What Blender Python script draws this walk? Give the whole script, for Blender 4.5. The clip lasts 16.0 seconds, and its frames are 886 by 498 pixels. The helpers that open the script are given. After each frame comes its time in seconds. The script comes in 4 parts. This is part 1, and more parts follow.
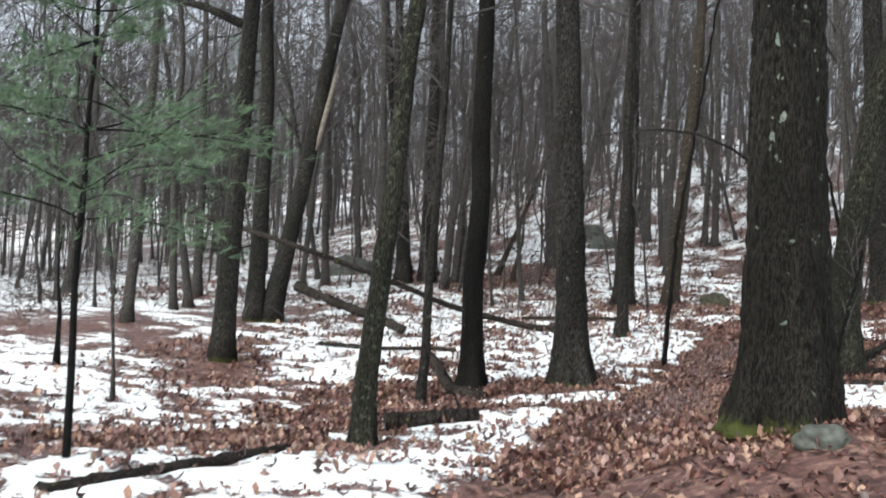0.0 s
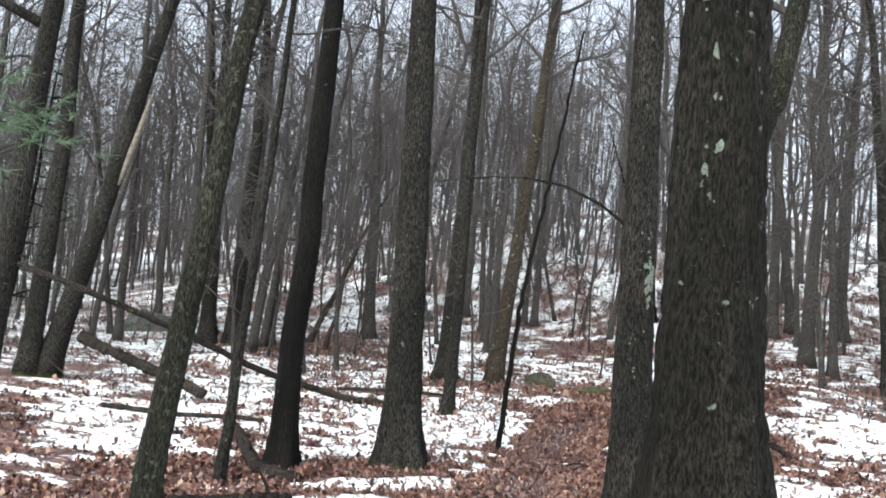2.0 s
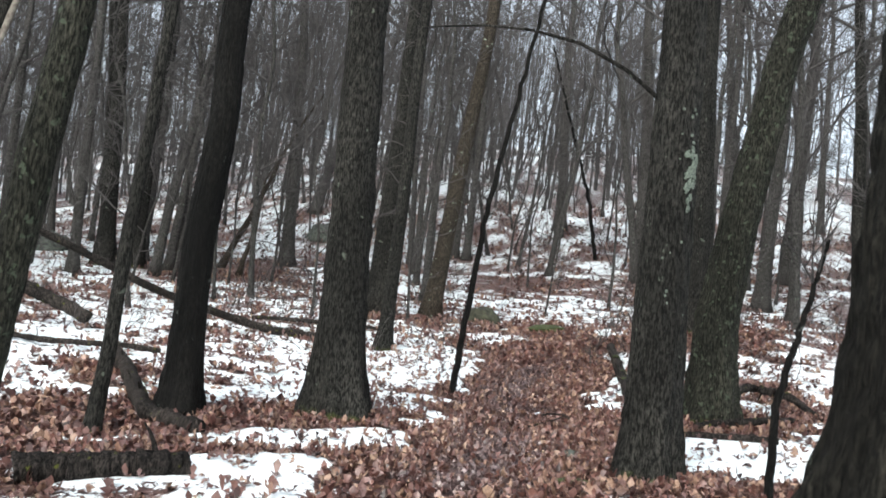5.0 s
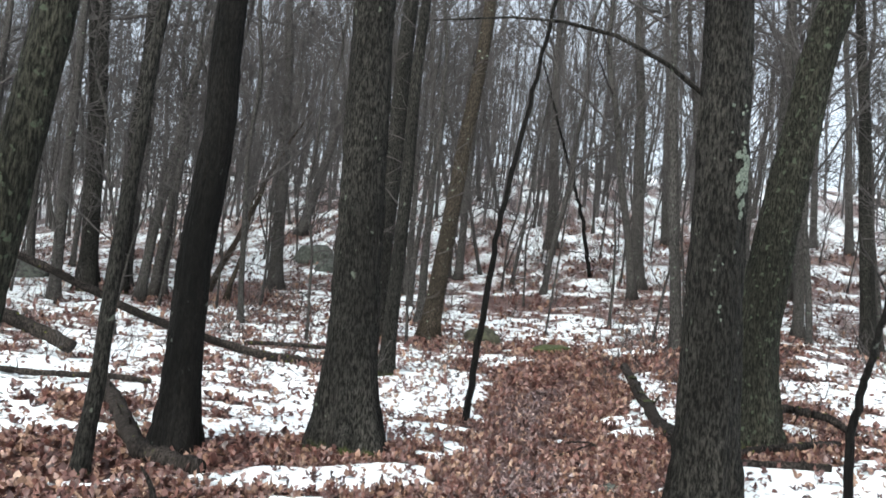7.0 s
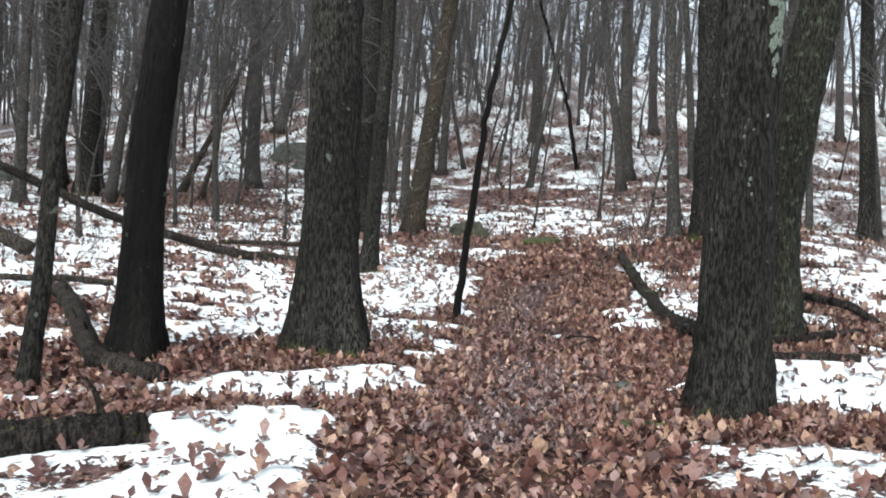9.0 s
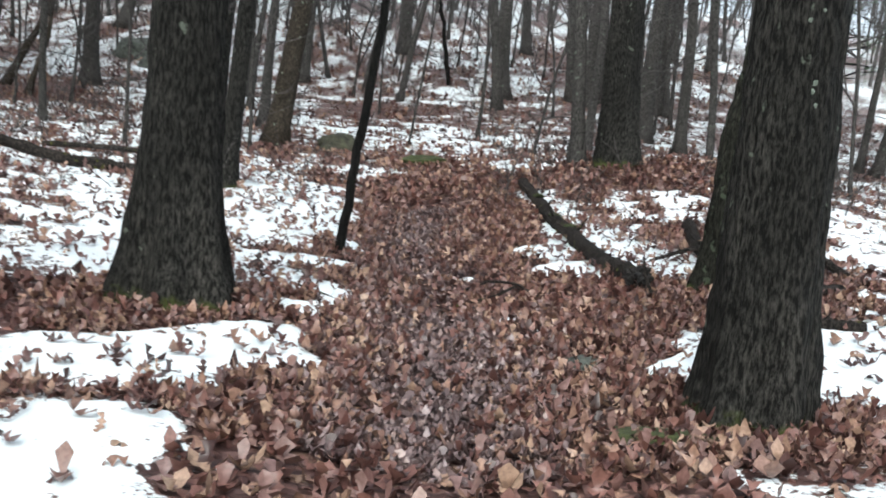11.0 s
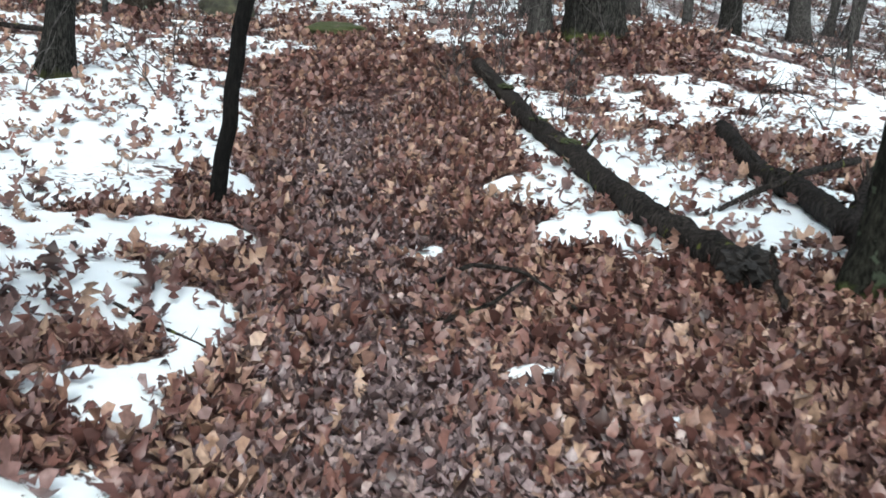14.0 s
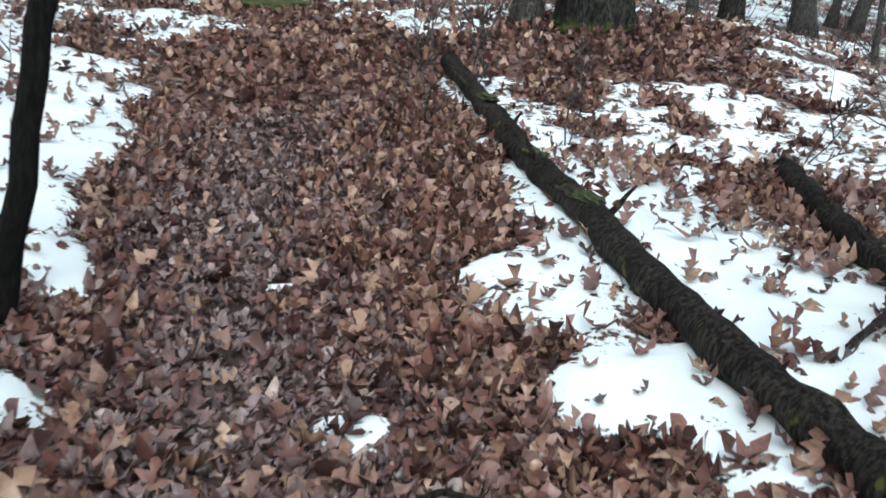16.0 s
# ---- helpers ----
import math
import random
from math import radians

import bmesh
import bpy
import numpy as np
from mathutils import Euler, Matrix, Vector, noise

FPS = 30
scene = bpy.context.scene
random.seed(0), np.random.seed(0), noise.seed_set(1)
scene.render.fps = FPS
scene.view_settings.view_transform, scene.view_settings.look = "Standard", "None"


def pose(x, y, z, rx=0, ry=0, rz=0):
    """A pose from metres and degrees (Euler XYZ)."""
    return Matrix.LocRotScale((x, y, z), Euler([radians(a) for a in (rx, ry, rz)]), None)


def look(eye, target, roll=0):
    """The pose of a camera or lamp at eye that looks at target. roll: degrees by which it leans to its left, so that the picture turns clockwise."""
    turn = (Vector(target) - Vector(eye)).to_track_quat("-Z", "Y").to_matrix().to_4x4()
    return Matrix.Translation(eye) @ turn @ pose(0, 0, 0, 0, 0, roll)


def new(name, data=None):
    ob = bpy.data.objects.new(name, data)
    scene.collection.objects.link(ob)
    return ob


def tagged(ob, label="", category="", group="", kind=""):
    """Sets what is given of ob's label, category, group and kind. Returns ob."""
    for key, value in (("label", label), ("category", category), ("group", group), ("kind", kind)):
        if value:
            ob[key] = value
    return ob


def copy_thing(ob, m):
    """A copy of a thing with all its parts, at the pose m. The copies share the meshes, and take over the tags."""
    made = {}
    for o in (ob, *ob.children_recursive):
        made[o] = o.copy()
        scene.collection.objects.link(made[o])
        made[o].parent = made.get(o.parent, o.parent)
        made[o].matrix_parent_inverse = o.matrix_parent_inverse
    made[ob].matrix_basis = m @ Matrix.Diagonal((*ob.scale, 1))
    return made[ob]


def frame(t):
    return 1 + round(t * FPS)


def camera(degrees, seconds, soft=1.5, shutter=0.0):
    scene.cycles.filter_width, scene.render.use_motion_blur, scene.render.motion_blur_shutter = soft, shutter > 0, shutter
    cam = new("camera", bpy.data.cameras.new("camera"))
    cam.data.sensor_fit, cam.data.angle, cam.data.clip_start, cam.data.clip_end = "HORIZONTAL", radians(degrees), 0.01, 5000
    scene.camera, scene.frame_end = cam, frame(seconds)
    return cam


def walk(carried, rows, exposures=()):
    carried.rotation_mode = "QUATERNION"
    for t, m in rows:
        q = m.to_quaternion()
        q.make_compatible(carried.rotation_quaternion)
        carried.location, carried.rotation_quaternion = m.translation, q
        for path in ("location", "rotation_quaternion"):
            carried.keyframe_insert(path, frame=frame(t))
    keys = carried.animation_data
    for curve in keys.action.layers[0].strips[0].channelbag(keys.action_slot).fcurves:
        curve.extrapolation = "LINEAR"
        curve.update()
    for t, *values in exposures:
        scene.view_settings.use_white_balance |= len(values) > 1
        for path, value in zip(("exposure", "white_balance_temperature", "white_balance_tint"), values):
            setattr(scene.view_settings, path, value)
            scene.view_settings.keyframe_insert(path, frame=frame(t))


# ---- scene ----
cam = camera(46.0, 16.0, 1.7, 0.3)
PATH = [
    (0, (2.486, -4.318, 1.252), (1.825, -2.433, 1.353), 1.7),
    (0.5, (2.345, -3.667, 1.263), (1.753, -1.77, 1.488), 1.4),
    (1, (2.177, -3.288, 1.2), (1.665, -1.378, 1.502), 3.4),
    (1.5, (1.849, -2.85, 1.215), (1.456, -0.908, 1.49), 4.3),
    (2, (1.634, -2.284, 1.151), (1.32, -0.326, 1.411), 4.9),
    (2.5, (1.399, -1.853, 1.078), (1.084, 0.111, 1.286), 7.4),
    (3, (1.223, -1.347, 1.105), (0.995, 0.636, 1.218), 7.4),
    (3.2, (1.205, -1.127, 1.061), (1.013, 0.861, 1.166), 6.0),
    (5.3, (0.647, 1.227, 0.958), (0.513, 3.215, 1.133), 6.3),
    (5.5, (0.563, 1.423, 0.95), (0.432, 3.41, 1.132), 5.5),
    (6, (0.362, 1.674, 0.987), (0.275, 3.663, 1.184), 5.4),
    (6.5, (0.365, 1.754, 0.982), (0.267, 3.742, 1.182), 5.2),
    (7, (0.37, 1.748, 0.971), (0.256, 3.734, 1.177), 5.4),
    (7.5, (0.358, 1.757, 0.969), (0.25, 3.744, 1.171), 5.7),
    (8, (0.276, 1.805, 0.946), (0.181, 3.792, 1.158), 7.7),
    (8.5, (0.252, 2.16, 0.838), (0.14, 4.15, 0.998), 5.7),
    (8.7, (0.295, 2.409, 0.861), (0.198, 4.404, 0.943), 4.9),
    (10.8, (-0.019, 4.853, 0.931), (0.137, 6.844, 0.833), 3.9),
    (11, (-0.069, 5.083, 0.885), (0.164, 7.066, 0.772), 6.5),
    (11.5, (-0.171, 5.581, 0.965), (0.197, 7.542, 0.838), 5.8),
    (12, (-0.042, 6.219, 1.044), (0.344, 8.175, 0.88), 4.0),
    (12.5, (-0.064, 6.808, 1.004), (0.349, 8.759, 0.853), 5.4),
    (13, (-0.06, 7.438, 1.02), (0.454, 9.362, 0.834), 7.2),
    (13.5, (0.073, 8.097, 1.127), (0.589, 10.004, 0.82), 6.6),
    (14, (0.088, 8.697, 1.135), (0.522, 10.616, 0.774), 6.2),
    (14.5, (0.138, 9.298, 1.139), (0.642, 11.201, 0.786), 6.1),
    (15, (0.326, 9.912, 1.32), (0.87, 11.799, 0.941), 6.7),
    (15.5, (0.477, 10.468, 1.3), (0.932, 12.375, 0.902), 7.0),
    (16, (0.577, 11.053, 1.3), (1.092, 12.943, 0.896), 8.3),
]
walk(cam, [(t, look(eye, target, roll)) for t, eye, target, roll in PATH],
     [(0, 1.14, 6300, 7), (0.5, 1.48, 6350, 6), (1, 1.80, 6400, 6), (1.5, 1.66, 6350, 6), (2, 1.44, 6250, 7), (2.5, 1.32, 6200, 6), (3, 1.24, 6200, 6), (5.5, 1.28, 6200, 5), (8.5, 1.32, 6150, 5), (11, 1.12, 6100, 4), (12, 1.18, 6050, 4), (14, 1.12, 6000, 3), (15, 1.05, 5950, 2), (16, 0.98, 5850, 0)])

# ---- world and light: an overcast winter day ----
world = bpy.data.worlds.new("overcast_sky")
scene.world = world
world.use_nodes = True
wt = world.node_tree
sky = wt.nodes.new("ShaderNodeTexSky")
sky.sky_type, sky.sun_disc = "NISHITA", False
sky.sun_elevation, sky.sun_rotation = radians(38), radians(200)
sky.air_density, sky.dust_density, sky.ozone_density, sky.altitude = 1.0, 6.0, 1.0, 200
pale = wt.nodes.new("ShaderNodeHueSaturation")
pale.inputs["Saturation"].default_value = 0.36
wt.links.new(sky.outputs["Color"], pale.inputs["Color"])
wt.links.new(pale.outputs["Color"], wt.nodes["Background"].inputs["Color"])
wt.nodes["Background"].inputs["Strength"].default_value = 0.15
sun_data = bpy.data.lights.new("sun", "SUN")
sun_data.energy, sun_data.angle, sun_data.color = 0.5, radians(60), (1.0, 0.98, 0.96)
sun = new("sun", sun_data)
sun.matrix_world = look((0, 0, 60), (-20 * math.sin(radians(200)) * -1, 20 * math.cos(radians(200)) * -1 + 0, 60 - 16))

# ---- noise and terrain ----
def lattice(ix, iy, seed):
    h = (ix.astype(np.int64) * 374761393 + iy.astype(np.int64) * 668265263 + seed * 974634777) & 0x7FFFFFFF
    h = ((h ^ (h >> 13)) * 1274126177) & 0x7FFFFFFF
    return ((h ^ (h >> 16)) & 0xFFFF) / 65535.0


def vnoise(x, y, seed=0, period=0):
    x, y = np.asarray(x, float), np.asarray(y, float)
    fx, fy = np.floor(x), np.floor(y)
    u, v = x - fx, y - fy
    u, v = u * u * (3 - 2 * u), v * v * (3 - 2 * v)
    ix, iy = fx.astype(np.int64), fy.astype(np.int64)
    jx = ix + 1
    if period:
        ix, jx = ix % period, jx % period
    a, b = lattice(ix, iy, seed), lattice(jx, iy, seed)
    c, d = lattice(ix, iy + 1, seed), lattice(jx, iy + 1, seed)
    return (a * (1 - u) + b * u) * (1 - v) + (c * (1 - u) + d * u) * v


def fbm(x, y, seed=0, octaves=4):
    total, amp, norm = 0.0, 1.0, 0.0
    for k in range(octaves):
        total = total + amp * vnoise(x * 2 ** k + 17.3 * k, y * 2 ** k - 9.1 * k, seed + k)
        norm += amp
        amp *= 0.5
    return total / norm


def softp(v, w):
    return w * np.logaddexp(0.0, np.asarray(v, float) / w)
def hill(x, y, cx, cy, r, h):
    return h * np.exp(-((x - cx) ** 2 + (y - cy) ** 2) / (r * r))
def trail_x(y):
    return np.interp(y, (-9, -5, -1, 3, 7, 10, 14, 19, 22, 27, 34), (3.2, 2.4, 1.4, 0.85, 0.6, 0.6, 0.84, 0.92, 1.2, 1.9, 2.2))
def height(x, y):
    r = 0.95 * y + 0.25 * x - 0.4 * softp(-x - 10, 3.0)
    z = 0.028 * softp(r - 15, 1.5) + 0.155 * softp(r - 30, 4) + 0.05 * softp(r - 48, 5) - 0.36 * softp(r - 100, 8)
    z = z + 0.07 * (softp(-x - 6, 2.0) - softp(-x - 16, 2.0)) * np.clip((y + 4) / 15, 0, 1) + 0.085 * softp(4.5 - y, 2.5) - 0.07 * softp(-y - 8, 2.0)
    z = z + hill(x, y, 4.8, 20.5, 3.6, 0.70) + hill(x, y, -5.0, 8.5, 3.6, -0.40) + hill(x, y, 3.1, 4.3, 2.0, 0.58) + hill(x, y, -2.2, 6.9, 1.5, -0.18) + hill(x, y, 3.4, 13.5, 2.4, 0.14)
    z = z + 0.0524 * (y - 11) + 0.016 * softp(y - 14, 2.0) + 0.06 * softp(np.minimum(x, 6.0) - 1.7, 0.3) * np.clip((y - 7) / 4, 0, 1) - 0.03 * softp(-x - 4, 1.0) * np.clip((y - 14) / 8, 0, 1)
    z = z - 0.04 * softp(x - 7, 1.5) * np.clip((y - 22) / 14, 0, 1)
    z = z + hill(x, y, 2.6, 12.4, 1.0, 0.06) + hill(x, y, -3.0, 10.3, 0.8, -0.09) + hill(x, y, 1.35, 12.8, 1.1, -0.07) + hill(x, y, -0.6, 25.0, 3.0, 0.08)
    return z - 0.15 * np.exp(-((x - trail_x(y)) / 0.8) ** 2) * np.exp(-(softp(y - 17, 0.5) / 5) ** 2)

def relief(x, y):
    return height(x, y) + 0.10 * (fbm(x * 0.55, y * 0.55, 5, 3) - 0.5) * np.clip(np.abs(x - trail_x(y)) - 0.3, 0, 1) + 0.03 * (fbm(x * 3.1, y * 3.1, 9, 2) - 0.5)


def patch(x, y, cx, cy, rx, ry, turn, amount):
    c, s = math.cos(radians(turn)), math.sin(radians(turn))
    u, v = ((x - cx) * c + (y - cy) * s) / rx, (-(x - cx) * s + (y - cy) * c) / ry
    return amount * np.exp(-(u * u + v * v) ** 2)


TRUNKS = []   # foot of every near trunk: x, y, radius; the snow has melted round it


def leaf_x(y):
    return np.interp(y, (-9, -5, 0, 4, 7, 9, 11, 13, 15, 17, 19, 21, 23, 27), (3.6, 2.9, 1.6, 0.95, 0.7, 0.62, 0.85, 0.96, 0.92, 1.18, 1.5, 1.6, 1.35, 0.9))


def snow_cover(x, y):
    s = 0.10 + 1.3 * (fbm(x * 0.75, y * 0.75, 21, 3) - 0.5) + 1.9 * (fbm(x * 2.6, y * 3.6, 31, 4) - 0.5)
    side = x - leaf_x(y) + 0.7 * (fbm(x * 1.1, y * 1.1, 61, 3) - 0.5)
    width = np.interp(y, (-8, 0, 6, 9, 13, 16, 20, 22, 25), (1.0, 1.0, 1.0, 0.98, 0.92, 0.88, 0.9, 0.6, 0.3))
    s = s - 1.5 * np.exp(-(side / width) ** 4) * np.clip((24.5 - y) / 4, 0, 1)
    # open snow left of the trail, leaf banks under the trees
    s = s + patch(x, y, -3.0, 16.5, 4.5, 4.0, 0, 0.35) + patch(x, y, -7.0, 9.0, 4, 7.0, 0, 0.2) + patch(x, y, -1.2, 5.0, 1.6, 3.0, 0, 0.35)
    s = s + patch(x, y, -0.85, 10.35, 1.2, 0.5, 25, 1.2) + patch(x, y, -1.4, 9.0, 1.0, 0.6, 10, 0.8) + patch(x, y, -0.42, 11.05, 0.42, 0.24, 40, 1.4) + patch(x, y, -0.40, 13.3, 0.55, 1.4, 0, 0.75) + patch(x, y, 0.06, 12.6, 0.15, 0.45, -5, 1.6)
    s = s - patch(x, y, -2.6, 11.0, 2.6, 0.75, 8, 0.95) - patch(x, y, -1.5, 9.3, 1.3, 0.5, 0, 0.3)
    s = s + patch(x, y, 0.02, 13.85, 0.40, 0.22, 15, 1.6) + patch(x, y, 0.22, 15.0, 0.16, 0.45, 12, 1.7) + patch(x, y, -0.3, 16.6, 0.8, 1.4, 0, 1.0) + patch(x, y, 2.85, 15.3, 0.52, 2.3, 4, 1.1) + patch(x, y, 0.9, 21.6, 1.2, 0.5, 12, 0.8) + patch(x, y, 1.9, 14.8, 0.28, 0.45, 0, 0.5)
    s = s + patch(x, y, 2.20, 10.70, 0.55, 0.20, 25, 1.5) + patch(x, y, 3.3, 10.9, 0.8, 0.9, 0, 1.1) + patch(x, y, 1.35, 11.7, 0.06, 0.07, 0, 2.0) + patch(x, y, 1.55, 11.64, 0.09, 0.06, 0, 2.0)
    s = s + patch(x, y, 1.27, 12.22, 0.15, 0.12, 0, 2.3) + patch(x, y, 1.13, 13.85, 0.12, 0.17, 0, 2.3) + patch(x, y, 1.95, 13.8, 0.3, 0.25, 20, 1.1)
    s = s - patch(x, y, 1.52, 13.9, 0.20, 0.6, 0, 1.6) - patch(x, y, 1.68, 15.2, 0.16, 0.2, 0, 1.2) - patch(x, y, -0.36, 12.2, 0.38, 0.14, 20, 2.2) - patch(x, y, -0.42, 14.05, 0.32, 0.12, 10, 1.6)
    s = s + patch(x, y, 1.04, 15.1, 0.10, 0.10, 0, 1.9) + patch(x, y, -0.12, 11.75, 0.14, 0.12, 0, 2.2)
    s = s - patch(x, y, 3.2, 18.9, 2.2, 0.9, 0, 1.0) - patch(x, y, 2.1, 12.3, 0.6, 0.7, 0, 0.6) - patch(x, y, 1.5, 17.2, 0.7, 1.4, 0, 0.5)
    s = s - patch(x, y, -7.6, 32, 2.2, 2.6, 0, 0.8) - patch(x, y, 2.8, 35, 3.5, 2.0, 0, 0.5) - patch(x, y, 3.2, 3.6, 1.5, 1.6, 0, 0.8) - patch(x, y, 1.2, 6.3, 1.0, 2.2, 0, 0.4)
    s = s - patch(x, y, -9.5, 12.0, 6.0, 9.0, 0, 0.28) - patch(x, y, -3.8, 4.5, 1.8, 3.0, 0, 0.25) + patch(x, y, -0.95, 6.6, 0.55, 3.2, 4, 0.7) - patch(x, y, -2.6, 9.4, 1.5, 0.7, 5, 0.7)
    s = s - 0.10 * np.clip((0.95 * y + 0.25 * x - 27) / 12, 0, 1)
    for tx, ty, tr in TRUNKS:
        s = s - 0.9 * np.exp(-((x - tx) ** 2 + (y - ty) ** 2) / (2.2 * tr + 0.12) ** 2)
    return 0.55 * np.tanh(s / 0.55)


# ---- material helpers ----
def material(name):
    m = bpy.data.materials.new(name)
    m.use_nodes = True
    return m, m.node_tree, m.node_tree.nodes["Principled BSDF"]


def node(tree, kind, **inputs):
    n = tree.nodes.new("ShaderNode" + kind)
    for key, value in inputs.items():
        n.inputs[key.replace("_", " ")].default_value = value
    return n


def ramp(tree, source, *stops):
    r = tree.nodes.new("ShaderNodeValToRGB")
    e = r.color_ramp.elements
    while len(e) < len(stops):
        e.new(0.5)
    for el, (p, c) in zip(e, stops):
        el.position, el.color = p, (*c, 1)
    tree.links.new(source, r.inputs["Fac"])
    return r.outputs["Color"]


def mixed(tree, fac, a, b):
    m = tree.nodes.new("ShaderNodeMix")
    m.data_type = "RGBA"
    for value, key in ((fac, 0), (a, 6), (b, 7)):
        if isinstance(value, (tuple, float)):
            m.inputs[key].default_value = (*value, 1) if isinstance(value, tuple) else value
        else:
            tree.links.new(value, m.inputs[key])
    return m.outputs[2]


def bumped(tree, bsdf, source, strength, distance):
    b = node(tree, "Bump", Strength=strength, Distance=distance)
    tree.links.new(source, b.inputs["Height"])
    tree.links.new(b.outputs["Normal"], bsdf.inputs["Normal"])


def maths(tree, op, a, b=0.0):
    n = tree.nodes.new("ShaderNodeMath")
    n.operation = op
    for k, v in enumerate((a, b)):
        if isinstance(v, (int, float)):
            n.inputs[k].default_value = v
        else:
            tree.links.new(v, n.inputs[k])
    return n.outputs[0]


def stretched(tree, scale, kind="Object"):
    tc = tree.nodes.new("ShaderNodeTexCoord")
    mp = tree.nodes.new("ShaderNodeMapping")
    mp.inputs["Scale"].default_value = scale
    tree.links.new(tc.outputs[kind], mp.inputs["Vector"])
    return mp.outputs["Vector"]


def noise_node(tree, vector, scale, detail=4.0, rough=0.55):
    n = node(tree, "TexNoise", Scale=scale, Detail=detail, Roughness=rough)
    tree.links.new(vector, n.inputs["Vector"])
    return n.outputs["Fac"]


def bark(name, dark, light, lichen=(0.30, 0.36, 0.29), lichen_at=0.62, moss=0.0, blotch=0.5, grain=10.0):
    m, t, b = material(name)
    v = stretched(t, (58, 58, 15.0))
    ridge = noise_node(t, v, 1.0, 5.0, 0.72)
    big = noise_node(t, stretched(t, (2.2, 2.2, 0.7)), 1.0, 3.0)
    col = ramp(t, ridge, (0.43, dark), (0.59, light), (0.72, tuple(c * 1.7 for c in light)))
    col = mixed(t, ramp(t, big, (0.40, (blotch,) * 3), (0.62, (0.0,) * 3)), col, tuple(c * 0.45 for c in dark))
    spots = noise_node(t, stretched(t, (grain, grain, grain * 0.9)), 1.0, 3.0, 0.55)
    col = mixed(t, ramp(t, spots, (lichen_at, (0, 0, 0)), (lichen_at + 0.05, (0.85,) * 3)), col, lichen)
    if moss:
        tc = t.nodes.new("ShaderNodeTexCoord")
        sep = t.nodes.new("ShaderNodeSeparateXYZ")
        t.links.new(tc.outputs["Object"], sep.inputs[0])
        low = maths(t, "SUBTRACT", maths(t, "MULTIPLY", spots, 0.9), maths(t, "MULTIPLY", sep.outputs["Z"], 1.0 / moss))
        col = mixed(t, ramp(t, low, (0.02, (0, 0, 0)), (0.25, (0.9,) * 3)), col, (0.055, 0.065, 0.018))
    t.links.new(col, b.inputs["Base Color"])
    b.inputs["Roughness"].default_value = 0.82
    b.inputs["Specular IOR Level"].default_value = 0.12
    bumped(t, b, ridge, 1.0, 0.03)
    return m


BARK_OAK = bark("grey_brown_oak_bark", (0.003, 0.0028, 0.0024), (0.047, 0.0445, 0.039), lichen=(0.11, 0.125, 0.10), lichen_at=0.68, moss=0.28)
BARK_BIG = bark("brown_lichened_oak_bark", (0.0022, 0.0020, 0.0015), (0.029, 0.027, 0.0215), lichen=(0.13, 0.16, 0.13), lichen_at=0.68, moss=0.40)
BARK_WET = bark("wet_black_bark", (0.0025, 0.0024, 0.0022), (0.015, 0.0135, 0.012), lichen=(0.10, 0.11, 0.10), lichen_at=0.70, blotch=0.7)
BARK_LICHEN = bark("lichen_covered_bark", (0.005, 0.005, 0.0035), (0.046, 0.045, 0.034), lichen=(0.060, 0.074, 0.050), lichen_at=0.60, moss=0.30, grain=16.0)
# forest trunks: bark colour lifted towards grey to stand in for mist
BARK_FAR = bark("forest_bark_greyed_for_haze", (0.021, 0.0195, 0.0185), (0.090, 0.085, 0.079), lichen=(0.14, 0.16, 0.135), lichen_at=0.66, blotch=0.3)
BARK_TAN = bark("tan_brown_bark", (0.016, 0.013, 0.010), (0.068, 0.056, 0.043), lichen_at=0.67, blotch=0.3)
# grey-brown twigs, lightened partly for the misty look of the distant crowns
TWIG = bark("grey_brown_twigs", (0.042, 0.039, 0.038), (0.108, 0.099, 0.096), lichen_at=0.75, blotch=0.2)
# far slope: haze mixed into the base colour, palest of the barks
BARK_HAZED = bark("far_wood_bark_paled_for_haze", (0.050, 0.047, 0.046), (0.138, 0.129, 0.126), lichen_at=0.72, blotch=0.2)
LOG_BARK = bark("rotting_log_bark", (0.006, 0.005, 0.0045), (0.060, 0.050, 0.044), lichen=(0.10, 0.11, 0.02), lichen_at=0.66, blotch=0.5)


def leaf_material(name, *stops, rough=0.5, single=False):
    m, t, b = material(name)
    g = t.nodes.new("ShaderNodeObjectInfo" if single else "ShaderNodeNewGeometry")
    col = ramp(t, g.outputs["Random" if single else "Random Per Island"], *stops)
    n = noise_node(t, stretched(t, (55, 55, 55)), 1.0, 3.0)
    col = mixed(t, ramp(t, n, (0.35, (0.45,) * 3), (0.65, (0.0,) * 3)), col, (0.035, 0.014, 0.009))
    t.links.new(col, b.inputs["Base Color"])
    b.inputs["Roughness"].default_value = rough
    b.inputs["Specular IOR Level"].default_value = 0.4
    bumped(t, b, n, 0.4, 0.004)
    return m


LEAF_TONES = ((0.0, (0.022, 0.012, 0.011)), (0.2, (0.088, 0.040, 0.035)), (0.42, (0.185, 0.090, 0.072)), (0.62, (0.172, 0.108, 0.100)), (0.83, (0.265, 0.156, 0.110)), (1.0, (0.37, 0.255, 0.185)))
LEAF = leaf_material("wet_oak_leaves", *LEAF_TONES, rough=0.38)
LEAF_ONE = leaf_material("wet_oak_leaf", *LEAF_TONES, rough=0.38, single=True)
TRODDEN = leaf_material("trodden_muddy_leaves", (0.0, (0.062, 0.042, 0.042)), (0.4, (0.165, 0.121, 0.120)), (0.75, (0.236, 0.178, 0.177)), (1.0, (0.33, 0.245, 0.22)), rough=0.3)


